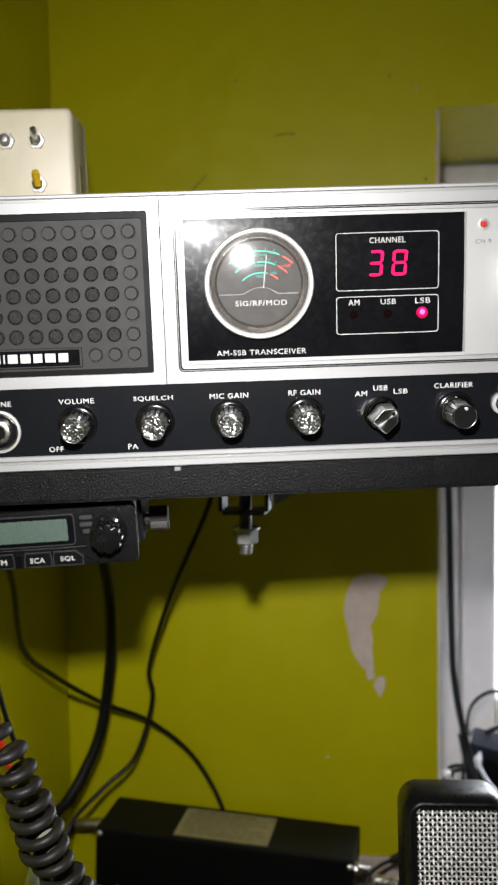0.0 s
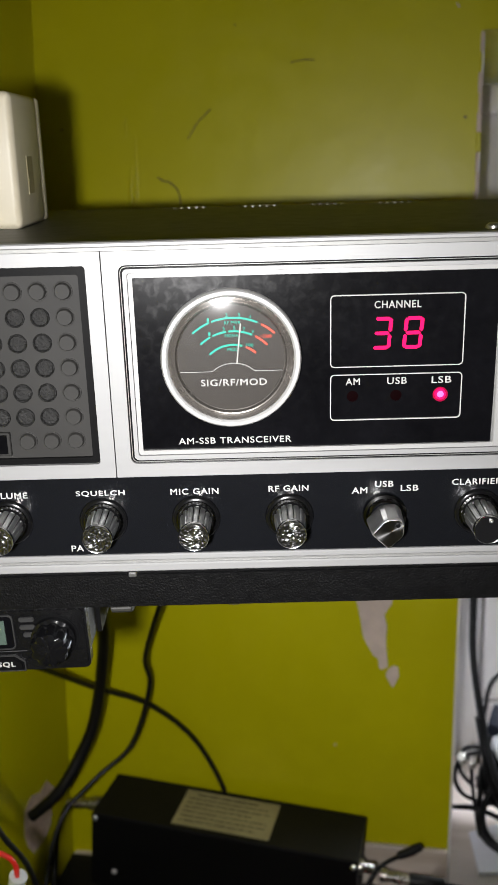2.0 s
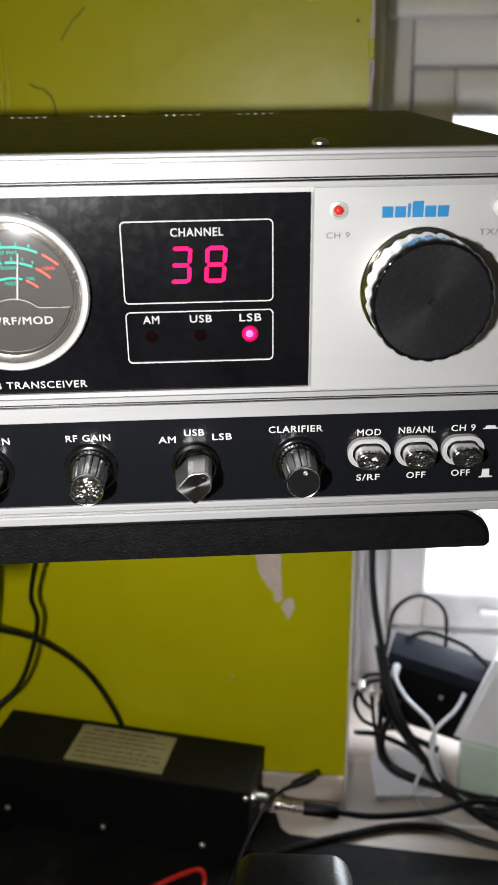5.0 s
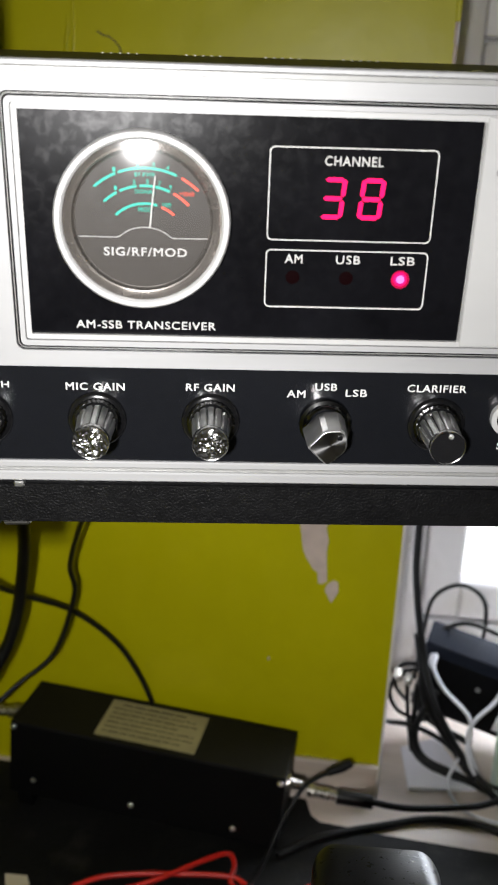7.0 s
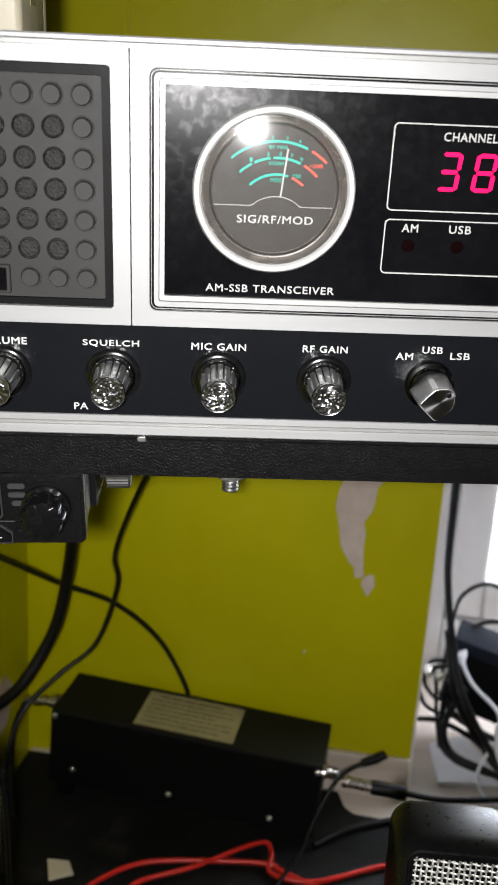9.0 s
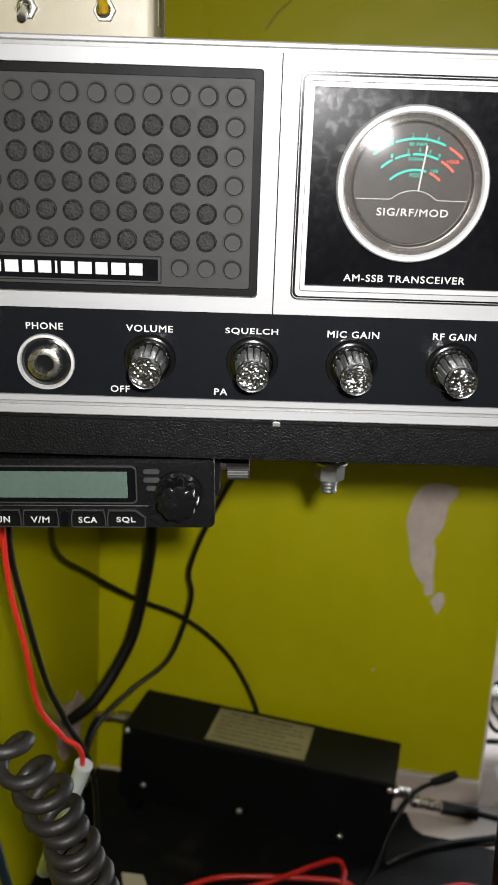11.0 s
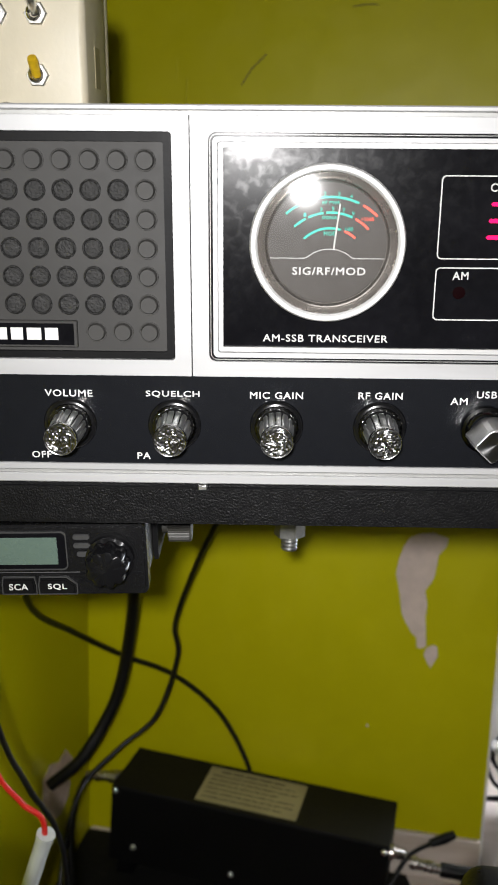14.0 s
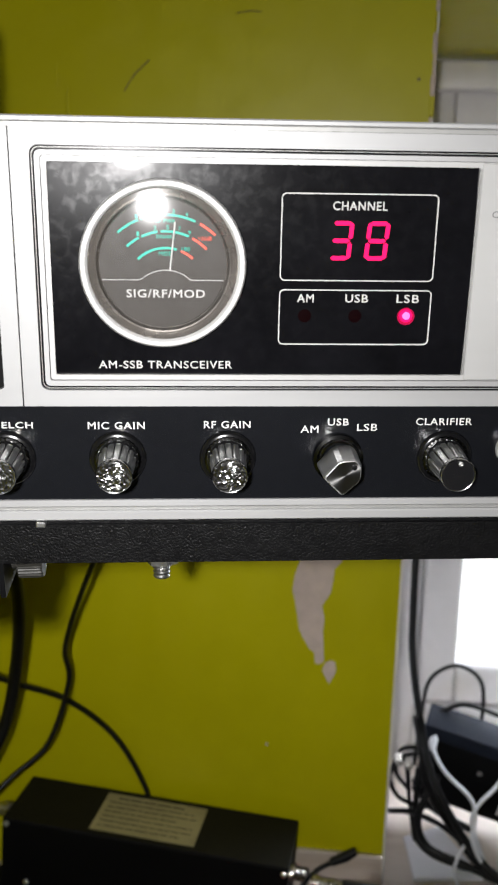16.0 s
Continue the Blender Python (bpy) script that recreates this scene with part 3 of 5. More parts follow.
shroud += [(mx - 0.0078, mz - 0.0050), (mx - 0.0198, mz - 0.0050)]
part("meter_shroud", prism(shroud, my - 0.0012, my + 0.0004), M_DIAL, meter)
edge_line = [(x, my - 0.0013, z) for x, z in shroud[-17:]]
part("shroud_edge", sweep(edge_line, 0.00013, 5), M_WHITE, meter)


def arc(r, a0, a1, w, mat, y):
    o, i = [], []
    n = max(4, int(abs(a1 - a0) / 4))
    for k in range(n + 1):
        a = radians(a0 + (a1 - a0) * k / n)
        o.append((mx + 0.0009 + (r + w / 2) * math.cos(a), mz - 0.0078 + (r + w / 2) * math.sin(a)))
        i.append((mx + 0.0009 + (r - w / 2) * math.cos(a), mz - 0.0078 + (r - w / 2) * math.sin(a)))
    return part("scale_arc", prism(o + i[::-1], y, y + 0.0001), mat, meter)


for r, gr, rd in ((0.0235, ((131, 112), (110, 66)), ((62, 47),)), (0.0183, ((133, 118), (115, 98), (95, 66)), ((62, 44),)), (0.0130, ((134, 74),), ((68, 48),))):
    for a0, a1 in gr:
        arc(r, a0, a1, 0.00075, M_TEAL, my - 0.0004)
    for a0, a1 in rd:
        arc(r, a0, a1, 0.00075, M_RED, my - 0.0004)
for txt, a, r, mt in (("1", 112, 0.0247, M_TEAL), ("2", 95, 0.0247, M_TEAL), ("3", 84, 0.0247, M_TEAL), ("4", 74, 0.0247, M_TEAL), ("1", 117, 0.0196, M_TEAL), ("3", 100, 0.0196, M_TEAL), ("5", 88, 0.0196, M_TEAL), ("7", 77, 0.0196, M_TEAL), ("9", 67, 0.0196, M_TEAL), ("100", 63, 0.0143, M_TEAL), ("+30dB", 52, 0.0205, M_RED)):
    lettering(txt, mx + 0.0009 + r * math.cos(radians(a)), mz - 0.0078 + r * math.sin(radians(a)), 0.0009 * len(txt), 0.0013, my - 0.0004, mt, meter)
lettering("RF PWR", mx + 0.0009, mz + 0.0138, 0.0062, 0.0012, my - 0.0004, M_TEAL, meter)
lettering("SIGNAL", mx + 0.0009, mz + 0.0088, 0.0062, 0.0012, my - 0.0004, M_TEAL, meter)
lettering("MOD", mx + 0.0009, mz + 0.0034, 0.0044, 0.0014, my - 0.0004, M_TEAL, meter)
part("needle", sweep([(mx + 0.0022, my - 0.0008, mz - 0.0022), (mx + 0.0040, my - 0.0008, mz + 0.0135)], 0.00030, 6), M_WHITE, meter, "white needle")
lettering("SIG/RF/MOD", 0.0538, 0.0402, 0.0256, 0.0027, my - 0.00135, M_WHITE, meter)
part("meter_glass", lathe([(0.0240 * (1 - k / 10), 0.0028 + 0.0018 * (1 - (1 - k / 10) ** 2)) for k in range(11)], 64, MC), G_METER, meter, "clear domed glass", True).visible_shadow = False
lettering("AM-SSB TRANSCEIVER", 0.0535, 0.0157, 0.0450, 0.0027, panel_y(0.0157) - 0.0001, M_WHITE, radio)

# channel and mode fields
for z0, z1 in ((0.0445, 0.0727), (0.0230, 0.0417)):
    part("field_outline", ring_frame(rounded(0.0912, 0.1425, z0, z1, 0.0017), rounded(0.09155, 0.14215, z0 + 0.00035, z1 - 0.00035, 0.0014), 0.0002, 0.0011), M_WHITE, radio)
lettering("CHANNEL", 0.1168, 0.0688, 0.0178, 0.0029, 0.0003, M_WHITE, radio)
for txt, lx in (("AM", 0.1000), ("USB", 0.1172), ("LSB", 0.1345)):
    lettering(txt, lx, 0.0388, 0.0021 * len(txt) + 0.0014, 0.0028, 0.0003, M_WHITE, radio)
SEGMENTS = {"3": "abgcd", "8": "abcdefg"}


def digit(ch, cx, cz, w=0.0074, h=0.0126, t=0.00138):
    e = thing_part("channel_digit", radio, "lit red seven-segment digit")
    hw, hh, g = w / 2, h / 2, 0.0001
    spots = {"a": (0, hh - t / 2, 0), "g": (0, 0, 0), "d": (0, -hh + t / 2, 0), "f": (-hw + t / 2, hh / 2, 1), "b": (hw - t / 2, hh / 2, 1), "e": (-hw + t / 2, -hh / 2, 1), "c": (hw - t / 2, -hh / 2, 1)}
    for s in SEGMENTS[ch]:
        sx, sz, up = spots[s]
        ln = (hh - t * 0.5 if up else w - t) / 2 - g
        pts = [(-ln, 0), (-ln + t / 2, t / 2), (ln - t / 2, t / 2), (ln, 0), (ln - t / 2, -t / 2), (-ln + t / 2, -t / 2)]
        if up:
            pts = [(b, a) for a, b in pts]
        pts = [(cx + sx + a + 0.08 * (sz + b), cz + sz + b) for a, b in pts]
        part("segment", prism(pts, 0.0001, 0.0004), M_LED, e)


def thing_part(name, parent, label):
    o = new(name)
    o.empty_display_size = 0.01
    o.parent = parent
    o["label"] = label
    return o


digit("3", 0.1110, 0.0577)
digit("8", 0.1229, 0.0577)
FLAT = [(0.0024, -0.0002), (0.0022, 0.0002), (0.0, 0.0003)]
DOME = [(0.0030, -0.0002), (0.0029, 0.0006), (0.0022, 0.0014), (0.0010, 0.0018), (0.0, 0.0019)]
for lx, mt, lb in ((0.1000, M_LEDOFF, "unlit dark red lamp"), (0.1170, M_LEDOFF, "unlit dark red lamp"), (0.1343, M_LEDRIM, "lit pink-red lamp")):
    part("mode_lamp", lathe(DOME if mt is M_LEDRIM else FLAT, 20, Matrix.Translation((lx, 0.0008, 0.0328))), mt, radio, lb, True)
part("mode_lamp_ring", lathe([(0.0023, 0.0010), (0.0019, 0.0019), (0.0, 0.0021)], 20, Matrix.Translation((0.1341, 0.0008, 0.0331))), M_LED, radio, "", True)
part("mode_lamp_core", lathe([(0.0014, 0.0018), (0.0011, 0.0023), (0.0, 0.0025)], 16, Matrix.Translation((0.1340, 0.0008, 0.0333))), M_LEDCORE, radio, "", True)

# right panel
part("channel_nine_lamp", lathe([(0.0030, 0.0), (0.0030, 0.0008), (0.0021, 0.0010), (0.0019, 0.0004)], 24, Matrix.Translation((0.1643, 0.0001, 0.0750))), M_SILVER2, radio, "silver lamp collar", True)
part("lamp_lens", lathe([(0.0016, 0.0), (0.0015, 0.0010), (0.0009, 0.0015), (0.0, 0.0017)], 20, Matrix.Translation((0.1643, 0.0001, 0.0750))), M_REDLAMP, radio, "red lamp lens", True)
part("transmit_lamp", lathe([(0.0034, 0.0), (0.0033, 0.0014), (0.0020, 0.0028), (0.0, 0.0032)], 24, Matrix.Translation((0.2195, 0.0001, 0.0752))), M_WHITE, radio, "white lamp lens", True)
lettering("CH 9", 0.1643, 0.0667, 0.0080, 0.0021, -0.00015, M_GREYPRINT, radio, 0.0)
lettering("TX/RX", 0.2185, 0.0668, 0.0120, 0.0021, -0.00015, M_GREYPRINT, radio, 0.0)
mark = thing_part("maker_mark", radio, "blue printed mark")
for a, w, top in ((0.1790, 0.0037, 0.0759), (0.1833, 0.0037, 0.0759), (0.1876, 0.0010, 0.0768), (0.1892, 0.0037, 0.0775), (0.1935, 0.0037, 0.0759), (0.1978, 0.0037, 0.0759)):
    part("blue_bar", bx(a, a + w, -0.0002, 0.0001, 0.0722, top), M_BLUE, mark)


KC = Matrix.Translation((0.1937, 0.0001, 0.0478))
knob_big = part("tuning_knob", lathe([(0.0196, 0.0), (0.0203, 0.0020), (0.0205, 0.0040), (0.0205, 0.0150), (0.0203, 0.0158)], 144, KC, None, 24, 0.0004, (1, 4)), M_MIRROR, radio, "large tuning knob with scalloped chrome side", True)
part("knob_rim", lathe([(0.0200, 0.0154), (0.0208, 0.0162), (0.0208, 0.0182), (0.0203, 0.0191), (0.0198, 0.0192), (0.0194, 0.0186), (0.0190, 0.0184)], 144, KC, None, 24, 0.0005, (0, 3)), M_COLLAR, knob_big, "black scalloped rim", True)
face_k = part("knob_face", lathe([(0.0193, 0.0), (0.0192, 0.0006), (0.0014, 0.0008), (0.0009, 0.0004), (0.0, 0.0004)], 72), M_DARKSPUN, knob_big, "glossy spun black face", True)
face_k.matrix_basis = KC @ Matrix.Translation((0, -0.0183, 0))
part("knob_skirt", lathe([(0.0214, 0.0), (0.0213, 0.0010), (0.0208, 0.0014), (0.0200, 0.0015)], 72, KC), M_MIRROR, knob_big, "bright chrome skirt", True)

# small knobs of the strip
KZ = -0.0178


def rib_mesh():
    own = bx(-0.00098, 0.00098, -0.0166, -0.0026, 0.0046, 0.0060, 0.0003, 1)
    for v in own.verts:
        if v.co.y < -0.01:
            v.co.z -= 0.0004
        else:
            v.co.z += 0.0005
    return own


RIBS = []


def rib(m, parent):
    if RIBS:
        return share("rib", RIBS[0], m, parent)
    RIBS.append(part("rib", rib_mesh(), M_CHROME, parent))
    RIBS[0].matrix_basis = m


def pebbled(rx, rz, seed, rings_n=11, seg=40):
    """A small plate with a pebbled, glittering surface, in the x-z plane and facing -y."""
    rnd = random.Random(seed)
    own = bmesh.new()
    mid = own.verts.new((0, 0.0, 0))
    last = None
    for k in range(1, rings_n + 1):
        n = k / rings_n
        jit = 0.0 if k == rings_n else 1.0
        ring = []
        for i in range(seg):
            a = math.tau * (i + 0.5 * (k % 2) + jit * rnd.uniform(-0.25, 0.25)) / seg
            ring.append(own.verts.new((rx * n * math.cos(a), jit * rnd.uniform(-0.00013, 0.00013), rz * n * math.sin(a))))
        for i in range(seg):
            j = (i + 1) % seg
            if last is None:
                own.faces.new((mid, ring[i], ring[j]))
            else:
                own.faces.new((last[i], ring[i], last[j]))
                own.faces.new((last[j], ring[i], ring[j]))
        last = ring
    bmesh.ops.recalc_face_normals(own, faces=own.faces[:])
    return own


def small_knob(x, turn, cap):
    m = Matrix.Translation((x, 0.0012, KZ)) @ Matrix.Rotation(turn, 4, "Y")
    k = part("knob", lathe([(0.0080, 0.0), (0.0080, 0.0010), (0.0072, 0.0022), (0.0056, 0.0030), (0.0049, 0.0160), (0.0047, 0.0170)], 40, m), M_COLLAR, radio, "fluted chrome knob", True)
    for i in range(14):
        rib(m @ Matrix.Rotation(math.tau * i / 14, 4, "Y"), k)
    part("collar", lathe([(0.0100, 0.0), (0.0098, 0.0006), (0.0090, 0.0012), (0.0078, 0.0014)], 40, m), M_COLLAR, k, "", True)
    part("flange", lathe([(0.0084, 0.0012), (0.0082, 0.0019), (0.0075, 0.0023), (0.0068, 0.0022)], 84, m, None, 28, 0.0005, (0, 2)), M_BLACKCHROME, k, "", True)
    part("cap_rim", lathe([(0.0054, 0.0162), (0.0060, 0.0168), (0.0060, 0.0183), (0.0058, 0.0186), (0.0056, 0.0185), (0.0055, 0.0180)], 48, m), M_DCHROME, k, "bright rim", True)
    if cap is M_CAP:
        face = part("cap", pebbled(0.0057, 0.0057, round(x * 1000)), cap, k, "pebbled glittering cap")
        face.matrix_basis = m @ Matrix.Translation((0, -0.0182, 0))
    else:
        part("cap", lathe([(0.0058, 0.0168), (0.0056, 0.0182), (0.0, 0.0182)], 32, m), cap, k, "", True)
    part("pointer_dot", lathe([(0.0008, 0.0180), (0.0009, 0.0188), (0.0005, 0.0189), (0.0004, 0.0184), (0.0, 0.0184)], 12, m @ Matrix.Translation((0, 0, 0.0040))), M_CHROME, k)
    return k


for x, turn in ((-0.0405, 3.6), (-0.0015, 3.9), (0.0365, 2.8), (0.0748, 0.0)):
    small_knob(x, turn, M_CAP)
small_knob(0.1520, 0.15, M_DARKCAP)

# mode selector with a pointed body
SM = Matrix.Translation((0.1137, 0.0012, KZ)) @ Matrix.Rotation(radians(44), 4, "Y")
sel = part("mode_selector", lathe([(0.0090, 0.0), (0.0088, 0.0018), (0.0078, 0.0024), (0.0072, 0.0040), (0.0066, 0.0044)], 40, SM), M_BLACKCHROME, radio, "chrome pointer knob of the mode selector", True)


def pointer_outline(k):
    """A blunt nose, two long flanks and a flat tail."""
    return [(x * k * 0.84, z * k * 0.84) for x, z in ((-0.0050, -0.0072), (0.0050, -0.0072), (0.0058, -0.0064), (0.0062, 0.0016), (0.0054, 0.0036), (0.0020, 0.0072), (0.0, 0.0076), (-0.0020, 0.0072), (-0.0054, 0.0036), (-0.0062, 0.0016), (-0.0058, -0.0064))]


pointer = loft([(pointer_outline(1.08), -0.0040), (pointer_outline(1.0), -0.0170), (pointer_outline(0.94), -0.0180)])
pointer.transform(SM)
part("pointer", pointer, M_CHROME, sel)
face_s = part("pointer_face", prism(pointer_outline(0.90), -0.0003, 0.0003), M_SPUN, sel, "spun chrome face")
face_s.matrix_basis = SM @ Matrix.Translation((0, -0.0180, 0))
part("pointer_hole", lathe([(0.0009, 0.0178), (0.0009, 0.0186), (0.0006, 0.0187), (0.0005, 0.0184), (0.0, 0.0184)], 12, SM @ Matrix.Translation((0, 0, 0.0040))), M_BLACK, sel)

for x in (0.1782, 0.1960, 0.2136):
    b = part("push_button", prism(rounded(x - 0.0056, x + 0.0056, -0.0180, -0.0110, 0.0034), -0.0085, 0.001, None, 0.0006), M_DCHROME, radio, "oval chrome push button", True)
    part("button_frame", ring_frame(rounded(x - 0.0080, x + 0.0080, -0.0203, -0.0087, 0.0056), rounded(x - 0.0062, x + 0.0062, -0.0186, -0.0104, 0.0040), -0.0012, 0.0012), M_SILVER2, b)
    face = part("button_face", pebbled(0.0053, 0.0033, round(x * 1000), 8, 32), M_CAP, b, "pebbled glittering face")
    face.matrix_basis = Matrix.Translation((x, -0.0089, -0.0145))

# sockets
jm = Matrix.Translation((-0.0800, 0.0012, -0.0200))
jack = part("phone_socket", lathe([(0.0110, 0.0), (0.0108, 0.0012), (0.0098, 0.0014), (0.0094, 0.0002)], 40, jm), M_SILVER2, radio, "headphone socket in a silver ring", True)
part("socket_recess", lathe([(0.0096, 0.0002), (0.0060, -0.0004), (0.0060, 0.0001)], 40, jm), M_DCHROME, jack, "", True)
part("socket_nut", lathe([(0.0064, 0.0), (0.0062, 0.0040), (0.0054, 0.0044), (0.0040, 0.0044), (0.0036, 0.0040), (0.0035, -0.0020)], 40, jm), M_NICKEL, jack, "", True)
part("socket_hole", lathe([(0.0036, 0.0012), (0.0, 0.0012)], 24, jm), M_BLACK, jack)
pm = Matrix.Translation((-0.1182, 0.0012, -0.0195))
mic_socket = part("microphone_socket", lathe([(0.0132, 0.0), (0.0130, 0.0012), (0.0118, 0.0016), (0.0112, 0.0002), (0.0090, 0.0002)], 44, pm), M_SILVER2, radio, "microphone socket in a silver ring", True)
part("socket_shell", lathe([(0.0106, 0.0), (0.0104, 0.0070), (0.0098, 0.0075)], 44, pm), M_NICKEL, mic_socket, "", True)

for txt, x, z, w in (("MIC", -0.1180, -0.0045, 0.0088), ("PHONE", -0.0800, -0.0060, 0.0140), ("VOLUME", -0.0405, -0.0058, 0.0178), ("SQUELCH", -0.0020, -0.0058, 0.0200),
                     ("MIC GAIN", 0.0363, -0.0058, 0.0196), ("RF GAIN", 0.0745, -0.0055, 0.0163), ("AM", 0.1033, -0.0072, 0.0064), ("USB", 0.1133, -0.0046, 0.0075), ("LSB", 0.1236, -0.0066, 0.0073),
                     ("CLARIFIER", 0.1508, -0.0045, 0.0202), ("MOD", 0.1782, -0.0068, 0.0090), ("NB/ANL", 0.1962, -0.0064, 0.0140), ("CH 9", 0.2136, -0.0062, 0.0092),
                     ("S/RF", 0.1785, -0.0254, 0.0090), ("OFF", 0.1968, -0.0251, 0.0074), ("OFF", 0.2140, -0.0248, 0.0074), ("OFF", -0.0520, -0.0300, 0.0074), ("PA", -0.0132, -0.0300, 0.0052)):
    lettering(txt, x, z, w, 0.0027, 0.0010, M_WHITE, radio, 0.022)
part("switch_mark", prism([(0.2210, -0.0066), (0.2218, -0.0066), (0.2222, -0.0056), (0.2256, -0.0056), (0.2260, -0.0066), (0.2268, -0.0066), (0.2268, -0.0070), (0.2210, -0.0070)], 0.0010, 0.0013), M_WHITE, radio)
part("switch_mark", prism([(0.2212, -0.0266), (0.2222, -0.0266), (0.2224, -0.0236), (0.2250, -0.0236), (0.2252, -0.0266), (0.2264, -0.0266), (0.2264, -0.0272), (0.2212, -0.0272)], 0.0010, 0.0013), M_WHITE, radio)

# lid screws and vent slots
for x in (-0.118, 0.164):
    part("lid_screw", lathe([(0.0034, 0.0), (0.0032, 0.0012), (0.0020, 0.0022), (0.0, 0.0025)], 20, Matrix.Translation((x, 0.050, lid_z(0.050))) @ Matrix.Rotation(radians(-90), 4, "X")), M_CHROME, radio, "", True)
for g in (0.0150, 0.0590, 0.1010, 0.1425):
    for k in range(5):
        vx = g + k * 0.0045
        part("vent_slot", lathe([(0.0012, 0.0), (0.0011, 0.0004), (0.0006, 0.0005), (0.0005, 0.0001), (0.0, 0.0001)], 10, Matrix.Translation((vx, 0.245, lid_z(0.245))) @ Matrix.Rotation(radians(-90), 4, "X")), M_CHROME, radio)

# ---- board under the transceiver ----
board = thing("support_board", RIG, "black leather-grained board carrying the transceiver", "shelf board")
outline = [(-0.1360, -0.0586), (-0.1385, -0.0562), (-0.1390, -0.0450), (-0.1370, -0.0412), (0.2130, -0.0412)]
outline += [(0.2130 + 0.0155 * math.sin(radians(a)), -0.0552 + 0.0140 * math.cos(radians(a))) for a in range(10, 91, 10)] + [(0.2285, -0.0572), (0.2270, -0.0586)]
part("board", prism(outline, 0.0010, 0.176, None, 0.0016), M_TRAY, board, "", True)
part("metal_tab", bx(0.0070, 0.0105, 0.0000, 0.0030, -0.0436, -0.0414, 0.0004, 1), M_CHROME, board, "small bright tab")
part("foot", prism([(0.078, -0.0588), (0.146, -0.0588), (0.141, -0.0640), (0.083, -0.0640)], 0.030, 0.060), M_BLACK, board)

# ---- steel bracket that carries the board ----
def bracket():
    e = thing("wall_bracket", I4, "zinc steel bracket with a threaded bolt under the board", "bracket")
    part("arm", bx(0.008, 0.034, 0.150, WALL_Y - 0.002, 1.2565, 1.2590), M_COVER, e)
    part("wall_plate", bx(-0.02, 0.06, WALL_Y - 0.006, WALL_Y - 0.001, 1.256, 1.38, 0.001), M_STEEL, e)
    ch = bx(0.004, 0.0065, 0.158, 0.184, 1.214, 1.2575)
    bx(0.0355, 0.038, 0.158, 0.184, 1.214, 1.2575, 0, 2, ch)
    bx(0.0065, 0.0355, 0.158, 0.184, 1.2115, 1.214, 0, 2, ch)
    part("channel", ch, M_COVER, e, "folded steel channel")
    own = prism([(0.0, 1.2575), (0.075, 1.2575), (0.0, 1.2150)], 0, 0.002)
    own.transform(Matrix.Translation((0.0395, 0.182, 0)))
    part("gusset", own, M_GREYLINE, e, "triangular steel gusset")
    up = Matrix.Translation((0.0207, 0.1700, 1.2535)) @ Matrix.Rotation(radians(90), 4, "X")
    prof = []
    for k in range(34):
        h = k * 0.0021
        prof += [(0.0047, h), (0.0041, h + 0.00105)]
    part("bolt", lathe(prof + [(0.0, 0.0715)], 20, up), M_STEEL, e, "threaded bolt")
    part("washer", lathe([(0.0095, 0.0520), (0.0095, 0.0535), (0.004, 0.0535)], 28, up), M_STEEL, e)
    part("nut", lathe([(0.0070, 0.0535), (0.0086, 0.0541), (0.0086, 0.0622), (0.0070, 0.0629), (0.004, 0.0629)], 6, up), M_STEEL, e, "hexagon nut")
    return e


bracket()

# ---- cream switch box on the transceiver ----
def switch_box():
    e = thing("switch_box", RIG @ pose(-0.0865, 0.112, 0.0882, -1.65, 0, 0), "cream plastic switch box standing on the transceiver", "switch box")
    part("box_body", bx(-0.0375, 0.0375, 0.0, 0.056, 0.0, 0.0636, 0.0035, 4), M_CREAM, e, "", True)
    part("box_back", bx(-0.0372, 0.0372, 0.0565, 0.0660, 0.0005, 0.0631, 0.002, 2), M_CREAM, e, "", True)

    def switch(x, z, kind):
        b = part("toggle_switch", lathe([(0.0052, 0.0), (0.0052, 0.0016), (0.0046, 0.0022), (0.0030, 0.0022)], 6, Matrix.Translation((x, 0, z))), M_CHROME, e, "chrome toggle switch")
        part("bushing", lathe([(0.0034, 0.0020), (0.0034, 0.0048), (0.0026, 0.0052), (0.0020, 0.0040)], 24, Matrix.Translation((x, 0, z))), M_NICKEL, b, "", True)
        tilt = {"up": 35, "down": -30, "mid": 5, "yellow": 42}[kind]
        lm = Matrix.Translation((x, -0.003, z)) @ Matrix.Rotation(radians(-tilt), 4, "X")
        if kind == "yellow":
            part("lever", lathe([(0.0021, 0.0), (0.0023, 0.0080), (0.0020, 0.0095), (0.0, 0.0100)], 18, lm), M_YELLOW, b, "yellow plastic sleeve", True)
        elif kind == "mid":
            part("lever", lathe([(0.0028, 0.0), (0.0030, 0.0055), (0.0022, 0.0070), (0.0, 0.0076)], 18, lm), M_STEEL, b, "", True)
        else:
            part("lever", lathe([(0.0016, 0.0), (0.0022, 0.0075), (0.0018, 0.0092), (0.0, 0.0096)], 18, lm), M_CHROME, b, "", True)

    switch(-0.0185, 0.0200, "down")
    switch(0.0160, 0.0200, "yellow")
    switch(-0.0190, 0.0450, "up")
    switch(-0.0010, 0.0450, "mid")
    switch(0.0165, 0.0450, "up")
    part("seam_screw", lathe([(0.0040, 0.0), (0.0036, 0.0012), (0.0, 0.0014)], 18, Matrix.Translation((0.001, 0.0, 0.0050))), M_DCHROME, e, "", True)
    part("side_label", bx(0.0375, 0.0378, 0.022, 0.034, 0.016, 0.034), M_STICKER, e)
    return e


switch_box()

